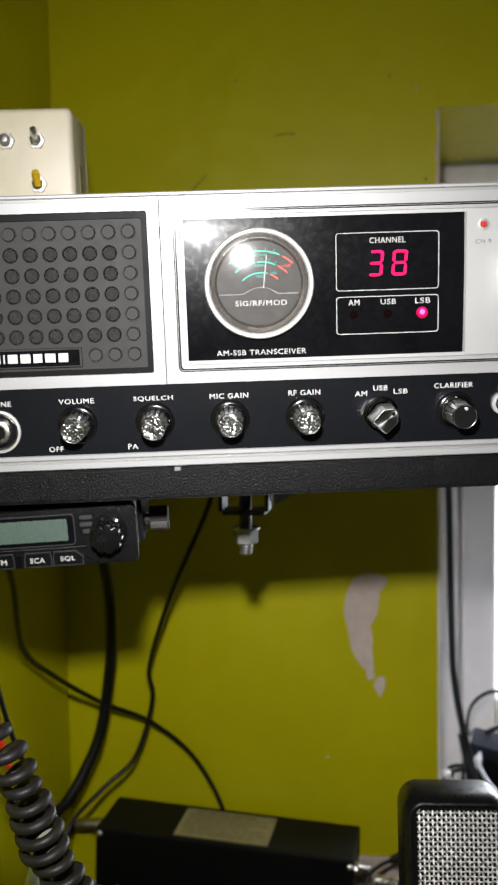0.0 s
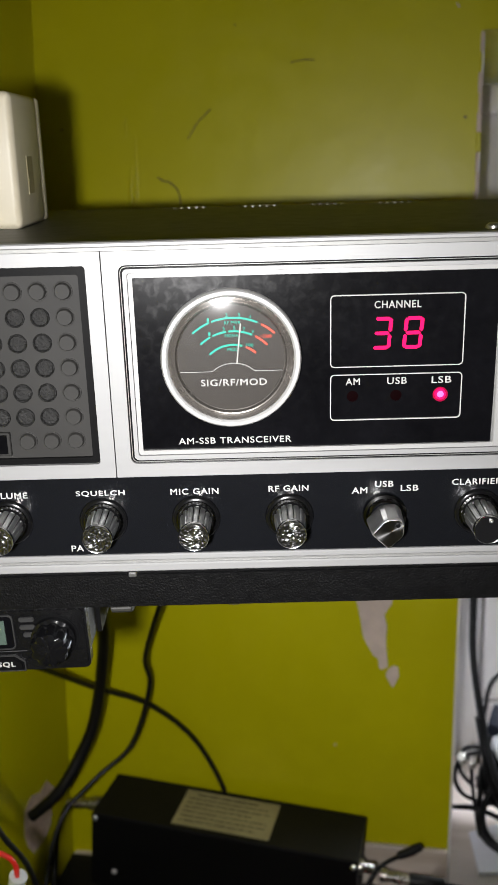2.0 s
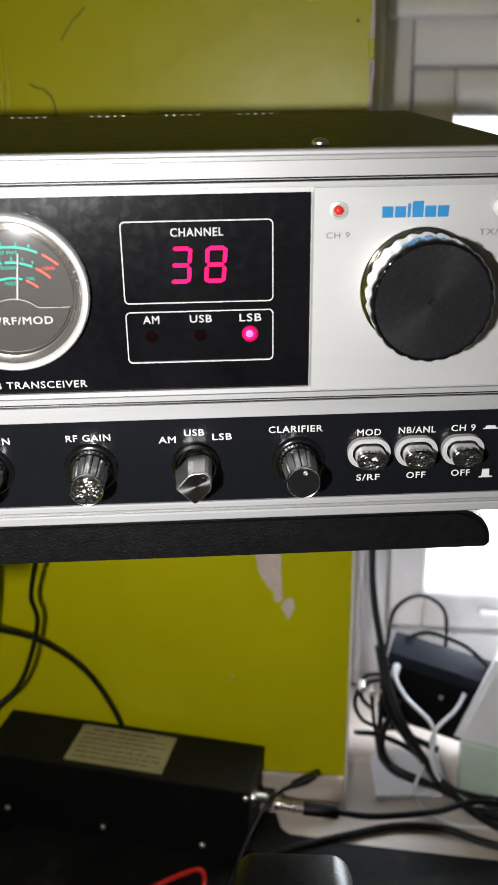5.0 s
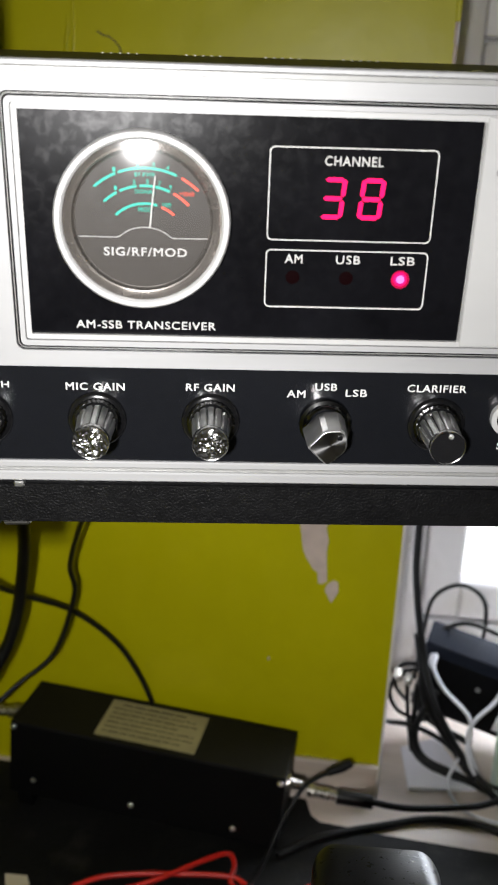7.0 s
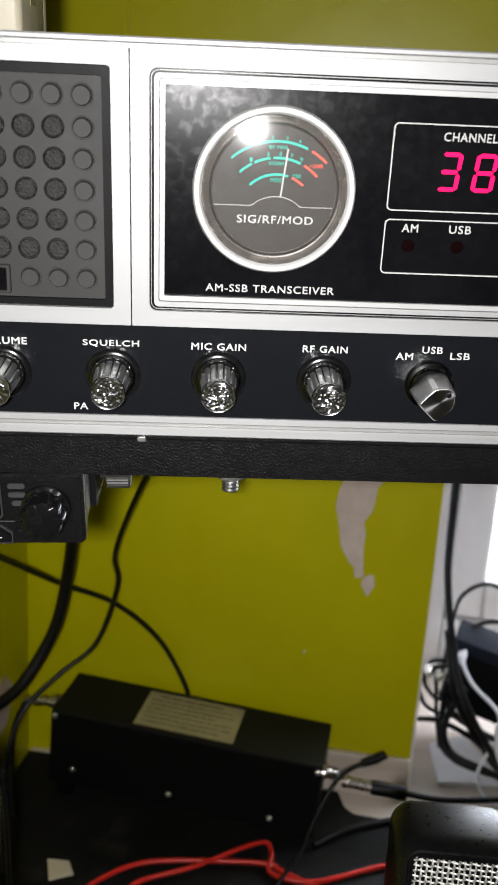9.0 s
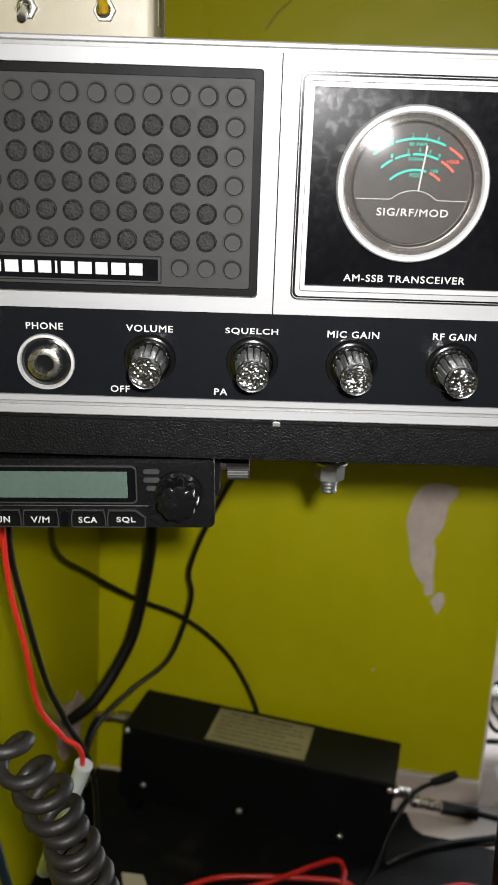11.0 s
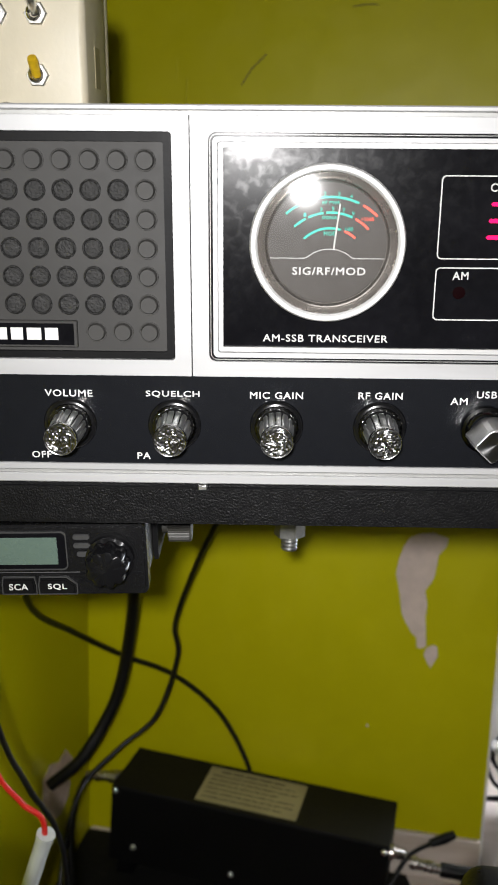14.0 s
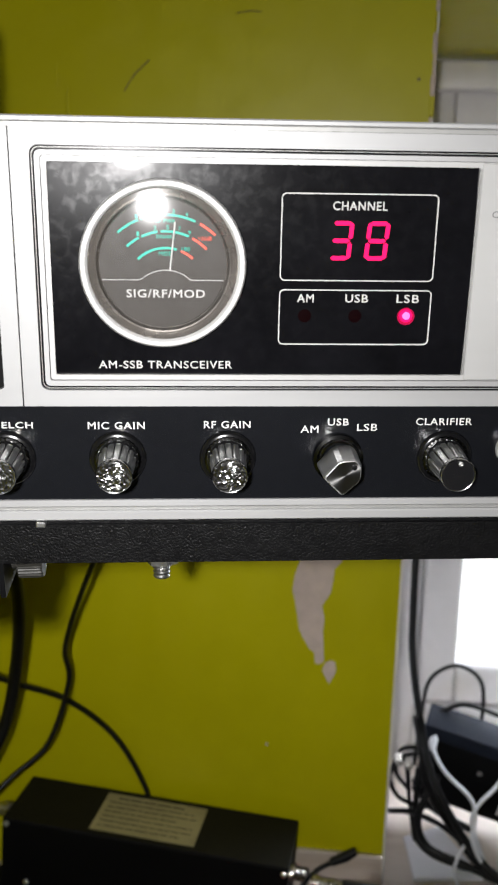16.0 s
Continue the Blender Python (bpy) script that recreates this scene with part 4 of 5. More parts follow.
# ---- compact mobile radio below the board ----
def compact_radio():
    e = thing("compact_mobile_radio", RIG @ pose(-0.078, 0, -0.081, 0, -1.5, 0) @ pose(0.078, 0, 0.081), "compact black mobile radio hung below the board", "mobile radio")
    part("chassis", bx(-0.1360, -0.0165, 0.0180, 0.118, -0.0945, -0.0665, 0.0015), M_COVER, e)
    face = part("face", prism(rounded(-0.1400, -0.0152, -0.0972, -0.0658, 0.0030), 0.0135, 0.0215, None, 0.0012), M_MINI, e, "grained black front", True)
    part("face_groove", prism(rounded(-0.1385, -0.0175, -0.0872, -0.0866, 0.0002), 0.0130, 0.0137), M_BLACK, face)
    part("display_frame", prism(rounded(-0.1082, -0.0480, -0.0846, -0.0688, 0.0018), 0.0128, 0.0137), M_GLOSS, face)
    part("display", bx(-0.1050, -0.0512, 0.0122, 0.0129, -0.0826, -0.0706, 0.0002, 1), M_LCD, face, "unlit grey-green display")
    for txt, a, b, cut_l, cut_r in (("FUN", -0.1132, -0.0970, 0.0040, 0.0006), ("V/M", -0.0958, -0.0812, 0.0006, 0.0006), ("SCA", -0.0754, -0.0614, 0.0006, 0.0006), ("SQL", -0.0602, -0.0446, 0.0006, 0.0040)):
        def key_outline(g):
            return [(a - g, -0.0960 - g), (b + g, -0.0960 - g), (b + g, -0.0918), (b - cut_r + g, -0.0886 + g), (a + cut_l - g, -0.0886 + g), (a - g, -0.0918)]
        k = part("key", prism(key_outline(-0.0004), 0.0116, 0.0137, None, 0.0006), M_BLACK, face, "black key")
        # lighter grey ring paints the light that the key's edge catches
        part("key_rim", ring_frame(key_outline(0.0003), key_outline(-0.0001), 0.0124, 0.0137), M_KEY, face)
        lettering(txt, (a + b) / 2, -0.0922, 0.0080, 0.0030, 0.01135, M_WHITE, k, 0.03)
    # edge highlights of the display and face, put in as lighter grey lines
    part("display_trim", ring_frame(rounded(-0.1088, -0.0474, -0.0852, -0.0682, 0.0022), rounded(-0.1083, -0.0479, -0.0847, -0.0687, 0.0019), 0.0126, 0.0137), M_KEY, face)
    part("trim_line", sweep([(-0.1300, 0.0134, -0.0880), (-0.1140, 0.0134, -0.0866), (-0.0430, 0.0134, -0.0866)], 0.00022, 6), M_KEY, face)
    part("lamp_slot", prism(rounded(-0.0799, -0.0769, -0.0954, -0.0892, 0.0013), 0.0124, 0.0137), M_GLOSS, face)
    for x in (-0.1158, -0.0412):
        for z in (-0.0705, -0.0743, -0.0781):
            w = 0.0034 - (0.0006 if z < -0.075 else 0) - (0.0006 if z < -0.078 else 0)
            part("key_well", prism(rounded(x - w - 0.0005, x + w + 0.0005, z - 0.0016, z + 0.0016, 0.0014), 0.0131, 0.0137), M_BLACK, face)
            part("side_key", prism(rounded(x - w, x + w, z - 0.0011, z + 0.0011, 0.0010), 0.0121, 0.0137, None, 0.0003), M_KEY, face)
    for x, s in ((-0.1165, -1), (-0.0395, 1)):
        tilt = Matrix.Translation((x, 0, -0.0925)) @ Matrix.Rotation(radians(28 * s), 4, "Y")
        own = prism(rounded(-0.0046, 0.0046, -0.0020, 0.0020, 0.0018), 0.0131, 0.0137)
        own.transform(tilt)
        part("key_well", own, M_BLACK, face)
        own = prism(rounded(-0.0040, 0.0040, -0.0014, 0.0014, 0.0013), 0.0123, 0.0137, None, 0.0003)
        own.transform(tilt)
        part("corner_key", own, M_MINI, face)
    for x, lb in ((-0.1275, "round black speaker and socket ring"), (-0.0300, "round black volume knob")):
        km = Matrix.Translation((x, 0.0135, -0.0800))
        if x > -0.05:
            kb = part("volume_knob", lathe([(0.0100, 0.0), (0.0098, 0.0030), (0.0090, 0.0036), (0.0087, 0.0104), (0.0080, 0.0122), (0.0062, 0.0128), (0.0, 0.0124)], 72, km, None, 9, 0.0011, (2, 4)), M_COLLAR, face, lb, True)
            part("knob_well", lathe([(0.0112, -0.0002), (0.0112, 0.0004), (0.0097, 0.0004)], 40, km), M_BLACK, kb)
            own = prism([(0.0030 * math.cos(radians(a)), 0.0021 * math.sin(radians(a))) for a in range(0, 360, 20)], -0.0129, -0.0124)
            own.transform(km @ Matrix.Translation((-0.0022, 0, 0.0008)))
            part("knob_mark", own, M_MINI, kb)
        else:
            part("socket_ring", lathe([(0.0104, 0.0), (0.0102, 0.0020), (0.0090, 0.0024), (0.0080, 0.0010), (0.0068, 0.0026), (0.0052, 0.0030), (0.0040, 0.0008), (0.0, 0.0008)], 48, km), M_MINI, face, lb, True)
    for sx in (-0.1375, -0.0150):
        part("mount_plate", bx(sx - 0.001, sx + 0.001, 0.040, 0.080, -0.094, -0.0588), M_BLACK, e, "side plate of the mounting yoke")
    part("thumb_screw", lathe([(0.003, -0.004), (0.003, 0.0030), (0.0070, 0.0032), (0.0072, 0.0036), (0.0072, 0.0128), (0.0066, 0.0136), (0.0, 0.0138)], 80, Matrix.Translation((-0.0142, 0.058, -0.0862)) @ Matrix.Rotation(radians(90), 4, "Z"), None, 30, 0.0007, (3, 4)), M_COVER, e, "knurled dark metal thumb screw")
    return e


compact_radio()

# ---- black filter box on the desk ----
def filter_box():
    e = thing("filter_box", pose(-0.0465, 0.4720, DESK_Z + 0.0150, 0.0, 2.6, -3.9), "long black metal case with a yellowed label", "electronic case")
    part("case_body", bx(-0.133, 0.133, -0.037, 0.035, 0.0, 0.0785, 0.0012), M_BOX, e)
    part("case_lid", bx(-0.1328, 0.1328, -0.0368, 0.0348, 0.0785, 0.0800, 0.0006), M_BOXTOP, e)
    for fx, fz in ((-0.118, -0.0168), (0.118, -0.0060)):
        for fy in (-0.026, 0.024):
            part("rubber_foot", bx(fx - 0.008, fx + 0.008, fy - 0.006, fy + 0.006, fz, 0.0004, 0.001, 1), M_BLACK, e)
    st = part("label_sticker", bx(-0.052, 0.046, -0.031, 0.028, 0.0800, 0.0803), M_STICKER, e, "yellowed printed label")
    ink = random.Random(5)
    for k, (a, b, hh) in enumerate(((-0.040, 0.026, 0.0030), (-0.047, 0.036, 0.0018), (-0.047, 0.041, 0.0018), (-0.047, 0.022, 0.0018), (-0.047, 0.039, 0.0016), (-0.047, 0.041, 0.0016), (-0.047, 0.030, 0.0016))):
        z, u = 0.0215 - k * 0.0074, a
        while u < b:
            w = 0.004 + 0.010 * ink.random()
            part("ink_bar", bx(u, min(b, u + w), z - hh / 2, z + hh / 2, 0.0803, 0.08045), M_INK, st)
            u += w + 0.0016
    for x, z in ((-0.110, 0.0180), (-0.010, 0.0140), (0.091, 0.0125), (-0.131, 0.0745), (0.131, 0.0730)):
        part("rivet", lathe([(0.0030, 0.0), (0.0027, 0.0014), (0.0014, 0.0024), (0.0, 0.0026)], 16, Matrix.Translation((x * 0.985, -0.037, z))), M_CHROME, e, "", True)
    for s in (-1, 1):
        m = Matrix.Translation((s * 0.133, -0.020 if s > 0 else 0.0, 0.066 if s < 0 else 0.063)) @ Matrix.Rotation(radians(90 * s), 4, "Z")
        prof = [(0.0075, 0.0), (0.0075, 0.003), (0.0050, 0.0032)]
        for k in range(6):
            prof += [(0.0052, 0.004 + k * 0.0018), (0.0046, 0.0049 + k * 0.0018)]
        part("coax_socket", lathe(prof + [(0.0, 0.0160)], 24, m), M_NICKEL, e, "threaded coaxial socket", True)
    return e


filter_box()

# ---- desk microphone ----
def microphone():
    e = thing("desk_microphone", pose(0.150, 0.040, DESK_Z + 0.0032, 0, 0, 4), "black desk microphone with a woven metal grille", "microphone")
    top = 0.335
    part("base", prism(rounded(-0.045, 0.045, 0.0, 0.018, 0.006), -0.05, 0.06, None, 0.003), M_BLACK, e)
    part("stem", bx(-0.010, 0.010, 0.004, 0.022, 0.016, 0.255, 0.004, 3), M_BLACK, e, "", True)
    def oval(inset, y):
        return rounded(-0.0285 + inset, 0.0285 - inset, 0.245 + inset, top - inset, max(0.004, 0.010 - inset)), y

    shell = loft([oval(0.004, 0.026), oval(0.001, 0.024), oval(0.0, 0.019), oval(0.0, -0.004), oval(0.0006, -0.0085), oval(0.0020, -0.0122), oval(0.0032, -0.0142), oval(0.0042, -0.0145), oval(0.0050, -0.0138), oval(0.0054, -0.0124), oval(0.0062, -0.0124), oval(0.0066, -0.0136), oval(0.0072, -0.0136), oval(0.0076, -0.0118)])
    for v in shell.verts:
        if v.co.z > 0.30:
            v.co.z += 0.0026 * (1 - (v.co.x / 0.0285) ** 2) - 0.0012
    head = part("head", shell, M_MIC, e, "black housing with a rounded rim", True)
    head.matrix_basis = pose(0, -0.012, 0.300, -9, 0, 0) @ pose(0, 0.012, -0.300)
    mesh = bmesh.new()
    n = 18
    rows_n, low, tall, half = 30, 0.2530, 0.0752, 0.0212
    for k in range(n):
        x = -half + 2 * half * (k + 0.5) / n
        sweep([(x, -0.0133 + 0.00045 * (1 if (i + k) % 2 else -1), low + tall * i / rows_n) for i in range(rows_n + 1)], 0.00050, 5, mesh)
    for k in range(rows_n):
        z = low + tall * (k + 0.5) / rows_n
        sweep([(-half + 2 * half * i / n, -0.0133 - 0.00045 * (1 if (i + k) % 2 else -1), z) for i in range(n + 1)], 0.00050, 5, mesh)
    tagged(part("woven_grille", mesh, M_MESH, head, "bright woven wire grille"), kind="stuff")
    part("grille_backing", bx(-0.0216, 0.0216, -0.0126, -0.0123, 0.2524, top - 0.0074), M_BLACK, head)
    return e


microphone()

# ---- microphone plug and coiled cord ----
def coiled_cord():
    e = thing("microphone_cord", I4, "black coiled microphone cord with a ferrite clamp", "cable")
    a = RIG @ Vector((-0.1182, -0.005, -0.0195))
    d = (RIG.to_3x3() @ Vector((0.0, -1.0, -0.04))).normalized()
    rot = Vector((0, -1, 0)).rotation_difference(d).to_matrix().to_4x4()
    plug = part("plug", lathe([(0.0098, 0.0), (0.0100, 0.0100), (0.0086, 0.0110), (0.0084, 0.0230), (0.0096, 0.0240), (0.0100, 0.0300), (0.0094, 0.0310), (0.0080, 0.0320), (0.0076, 0.0400), (0.0060, 0.0410)], 40, Matrix.Translation(a) @ rot), M_NICKEL, e, "nickel screw plug", True)
    tip = a + d * 0.040
    start = [tip - d * 0.004, tip + d * 0.006 + Vector((0, 0, -0.001)), tip + d * 0.012 + Vector((0.001, 0, -0.010)), Vector((-0.1015, -0.082, 1.246)), Vector((-0.094, -0.085, 1.229)), Vector((-0.0865, -0.0855, 1.2115)), Vector((-0.080, -0.086, 1.196)), Vector((-0.0755, -0.088, 1.186)), Vector((-0.0745, -0.091, 1.177))]
    part("boot", sweep(spline(start[:6]), lambda t: 0.0042 - 0.0013 * t, 14), M_CABLE, plug, "black rubber boot", True)
    axis0, axis1 = Vector((-0.0660, -0.0890, 1.1705)), Vector((-0.0190, -0.050, 1.040))
    ax = (axis1 - axis0).normalized()
    s1 = ax.cross(Vector((0, 1, 0))).normalized()
    s2 = ax.cross(s1).normalized()
    line = spline(start[3:])
    turns, per = 16, 28
    length = (axis1 - axis0).length
    for i in range(turns * per + 1):
        t = i / (turns * per)
        u = t ** 0.80
        ang = -2 * math.pi * i / per + 2.9
        wob = 0.0010 * math.sin(t * 17) + 0.0007 * math.sin(t * 41)
        q = axis0 + ax * (u * length) + Vector((0.0025 * math.sin(t * 9), 0.002 * math.sin(t * 6), 0))
        line.append(q + (0.0080 + wob) * (0.62 + 0.38 * min(1, t * 5)) * (math.cos(ang) * s1 + math.sin(ang) * s2))
    tail = [line[-1], axis1 + Vector((0.012, 0.012, -0.05)), Vector((0.02, 0.05, 0.86)), Vector((0.06, 0.06, DESK_Z + 0.012)), Vector((0.105, 0.062, DESK_Z + 0.010))]
    line += spline(tail)[1:]
    part("cord", sweep(line, 0.0025, 12), M_CORD, e, "coiled black cord", True)
    fm = Matrix.Translation((-0.0868, -0.0855, 1.2115)) @ Vector((0, 0, 1)).rotation_difference(Vector((-0.28, 0.02, 1))).to_matrix().to_4x4()
    def clamp_ring(half, deep, cut, z):
        return [(x, y, z) for x, y in ((half, deep - cut), (half - cut, deep), (cut - half, deep), (-half, deep - cut), (-half, cut - deep), (cut - half, -deep), (half - cut, -deep), (half, cut - deep))]

    own = bmesh.new()
    rings = [[own.verts.new(q) for q in clamp_ring(*r)] for r in ((0.0052, 0.0050, 0.0020, -0.0158), (0.0066, 0.0066, 0.0024, -0.0146), (0.0088, 0.0082, 0.0026, -0.0102), (0.0088, 0.0084, 0.0024, 0.0102), (0.0068, 0.0066, 0.0024, 0.0146), (0.0052, 0.0050, 0.0020, 0.0158))]
    for p, q in zip(rings, rings[1:]):
        for k in range(8):
            own.faces.new((p[k], p[(k + 1) % 8], q[(k + 1) % 8], q[k]))
    own.faces.new(rings[0])
    own.faces.new(rings[-1])
    bmesh.ops.recalc_face_normals(own, faces=own.faces[:])
    bmesh.ops.bevel(own, geom=own.edges[:], offset=0.0004, segments=1, affect="EDGES")
    own.transform(fm)
    fer = part("ferrite_clamp", own, M_MINI, e, "black snap-on ferrite clamp")
    for x, z, w, h in ((-0.0034, 0.0112, 0.0026, 0.0018), (0.0016, 0.0114, 0.0018, 0.0020), (0.0026, -0.0118, 0.0018, 0.0014)):
        own = bx(x - w, x + w, -0.0092, -0.0064, z - h, z + h, 0.0005, 1)
        own.transform(fm)
        part("clamp_catch", own, M_MIC, fer)
    for x0, x1, z0, z1 in ((-0.0060, 0.0052, 0.0084, 0.0087), (-0.0062, -0.0058, -0.0076, 0.0040), (0.0056, 0.0060, -0.0084, -0.0030), (-0.0060, 0.0040, -0.0090, -0.0086)):
        own = bx(x0, x1, -0.0086, -0.0080, z0, z1)
        own.transform(fm)
        part("clamp_ridge", own, M_KEY, fer)
    own = bx(-0.0096, 0.0096, -0.0006, 0.0006, -0.014, 0.014, 0.0003, 1)
    own.transform(fm)
    part("clamp_joint", own, M_CABLE, fer)
    return e


coiled_cord()

# ---- loose cables ----
wire("thin_cable", [(-0.150, 0.09, 1.215), (-0.163, 0.20, 1.165), (-0.201, 0.32, 1.067), (-0.200, 0.40, 1.015), (-0.173, 0.46, 0.969), (-0.131, 0.495, 0.937), (-0.088, 0.508, 0.896), (-0.058, 0.510, 0.842), (-0.052, 0.513, 0.80)], 0.0026, M_CABLE, "thin black cable running down behind the case")
wire("thin_cable", [(-0.018, 0.26, 1.235), (-0.030, 0.32, 1.198), (-0.085, 0.40, 1.095), (-0.119, 0.45, 1.012), (-0.119, 0.46, 0.974), (-0.136, 0.45, 0.917), (-0.167, 0.43, 0.889), (-0.193, 0.40, 0.860), (-0.200, 0.37, 0.80), (-0.185, 0.33, DESK_Z + 0.006)], 0.0024, M_CABLE, "thin black cable hanging by the wall")
wire("thick_cable", [(-0.112, 0.200, 1.236), (-0.124, 0.290, 1.190), (-0.136, 0.370, 1.115), (-0.146, 0.410, 1.053), (-0.157, 0.430, 0.997), (-0.166, 0.430, 0.950), (-0.178, 0.422, 0.918), (-0.196, 0.408, 0.886), (-0.2220, 0.400, 0.862)], 0.0056, M_CABLE, "thick black cable curving towards the side wall")
wire("red_wire", [(-0.14, 0.085, 1.205), (-0.144, 0.094, 1.167), (-0.145, 0.106, 1.126), (-0.141, 0.114, 1.093), (-0.137, 0.125, 1.048), (-0.125, 0.131, 1.027), (-0.114, 0.137, 1.005), (-0.138, 0.15, 0.913), (-0.124, 0.17, 0.85), (-0.1, 0.2, 0.75)], 0.0017, M_REDWIRE, "red power wire hanging from the compact radio")
wire("black_wire", [(-0.138, 0.095, 1.205), (-0.144, 0.102, 1.159), (-0.142, 0.118, 1.112), (-0.136, 0.134, 1.06), (-0.129, 0.15, 1.024), (-0.12, 0.18, 0.96), (-0.13, 0.22, 0.8), (-0.12, 0.24, 0.752)], 0.0019, M_CABLE, "black power wire hanging from the compact radio")
wire("teal_wire", [(-0.128, 0.02, 1.215), (-0.119, -0.02, 1.179), (-0.116, -0.02, 1.16), (-0.119, -0.01, 1.117), (-0.121, 0.0, 1.1), (-0.115, 0.0, 1.082), (-0.109, 0.0, 1.059), (-0.101, -0.0, 1.027), (-0.085, 0.02, 0.92), (-0.08, 0.05, 0.748)], 0.0025, M_TEALWIRE, "dark teal wire hanging below the transceiver")
wire("black_hose", [(-0.209, 0.00, 1.135), (-0.192, 0.015, 1.153), (-0.172, 0.03, 1.176), (-0.157, 0.05, 1.196), (-0.146, 0.09, 1.215)], 0.0076, M_TRAYCABLE, "thick black cable beside the side wall")
wire("vertical_cable", [(0.190, 0.60, 1.30), (0.193, 0.60, 1.12), (0.195, 0.60, 1.009), (0.198, 0.60, 0.957), (0.210, 0.60, 0.891), (0.229, 0.58, 0.828), (0.275, 0.556, 0.765), (0.330, 0.510, 0.747), (0.42, 0.48, 0.747)], 0.0040, M_CABLE, "black cable hanging in front of the window frame")
wire("looped_cable", [(0.214, 0.67, 0.80), (0.219, 0.68, 0.854), (0.226, 0.68, 0.899), (0.253, 0.68, 0.918), (0.279, 0.68, 0.905), (0.286, 0.68, 0.873), (0.283, 0.68, 0.80)], 0.0022, M_CABLE, "black cable bent into a loop")
wire("looped_cable", [(0.205, 0.64, 0.79), (0.190, 0.62, 0.82), (0.194, 0.62, 0.845), (0.215, 0.62, 0.848), (0.235, 0.64, 0.83)], 0.0024, M_CABLE, "black cable bent into a loop")
wire("looped_cable", [(0.232, 0.60, 0.83), (0.214, 0.59, 0.79), (0.224, 0.585, 0.758), (0.262, 0.57, 0.750), (0.31, 0.545, 0.747), (0.40, 0.52, 0.747)], 0.0036, M_CABLE, "black cable lying on the desk")
wire("looped_cable", [(0.237, 0.66, 0.872), (0.262, 0.66, 0.882), (0.290, 0.65, 0.880), (0.312, 0.64, 0.872), (0.35, 0.62, 0.84)], 0.0026, M_CABLE, "black cable across the power strip")
wire("white_cable", [(0.228, 0.612, 0.868), (0.226, 0.600, 0.858), (0.238, 0.59, 0.840), (0.263, 0.575, 0.822), (0.268, 0.57, 0.803), (0.266, 0.56, 0.784), (0.284, 0.55, 0.758), (0.33, 0.53, 0.747)], 0.0022, M_WHITEWIRE, "white cable with a plug")
wire("white_cable", [(0.300, 0.60, 0.843), (0.290, 0.588, 0.830), (0.270, 0.573, 0.815), (0.266, 0.568, 0.795), (0.285, 0.56, 0.747)], 0.0022, M_WHITEWIRE, "white cable knotted with another")
wire("white_cable", [(0.262, 0.57, 0.780), (0.250, 0.56, 0.748), (0.262, 0.525, 0.745), (0.300, 0.51, 0.745), (0.36, 0.52, 0.745)], 0.0018, M_WHITEWIRE, "thin white cable lying on the desk")
wire("black_lead", [(0.085, 0.420, 0.749), (0.1223, 0.452, 0.749), (0.1833, 0.4835, 0.7465), (0.229, 0.501, 0.7465), (0.275, 0.502, 0.7465), (0.319, 0.486, 0.7465), (0.42, 0.46, 0.749)], 0.0038, M_CABLE, "black lead lying on the desk's edge")


def coax_lead():
    e = thing("coaxial_lead", I4, "black coaxial lead with a sleeved metal plug", "cable")
    m = Matrix.Translation((0.107, 0.465, 0.791)) @ Matrix.Rotation(radians(8), 4, "Y") @ Matrix.Rotation(radians(92), 4, "Z")
    part("plug", lathe([(0.0060, 0.0), (0.0062, 0.006), (0.0048, 0.007), (0.0048, 0.014), (0.0056, 0.015), (0.0056, 0.021), (0.0044, 0.022), (0.0044, 0.030)], 20, m), M_NICKEL, e, "nickel plug", True)
    part("sleeve", sweep([(0.135, 0.466, 0.787), (0.152, 0.4665, 0.786), (0.169, 0.467, 0.785)], 0.0068, 16), M_CABLE, e, "ribbed black sleeve", True)
    part("lead", sweep(spline([(0.169, 0.467, 0.785), (0.19, 0.468, 0.782), (0.215, 0.470, 0.782), (0.265, 0.480, 0.784), (0.318, 0.500, 0.784), (0.42, 0.52, 0.747)]), 0.0032, 10), M_CABLE, e, "", True)


coax_lead()


def side_lead():
    e = thing("coaxial_lead", I4, "short black coaxial lead with a tarnished nickel plug", "cable")
    m = Matrix.Translation((-0.1960, 0.4780, 0.8290)) @ Matrix.Rotation(radians(-90), 4, "Z") @ Matrix.Rotation(radians(3), 4, "X")
    part("plug", lathe([(0.0062, -0.012), (0.0064, -0.004), (0.0050, -0.003), (0.0050, 0.004), (0.0058, 0.005), (0.0058, 0.011), (0.0040, 0.012), (0.0038, 0.020)], 20, m), M_NICKEL, e, "tarnished nickel plug", True)
    part("lead", sweep(spline([(-0.208, 0.478, 0.829), (-0.216, 0.474, 0.824), (-0.2200, 0.455, 0.806), (-0.2150, 0.430, 0.775), (-0.200, 0.400, DESK_Z + 0.008)]), 0.0032, 10), M_CABLE, e, "", True)


side_lead()


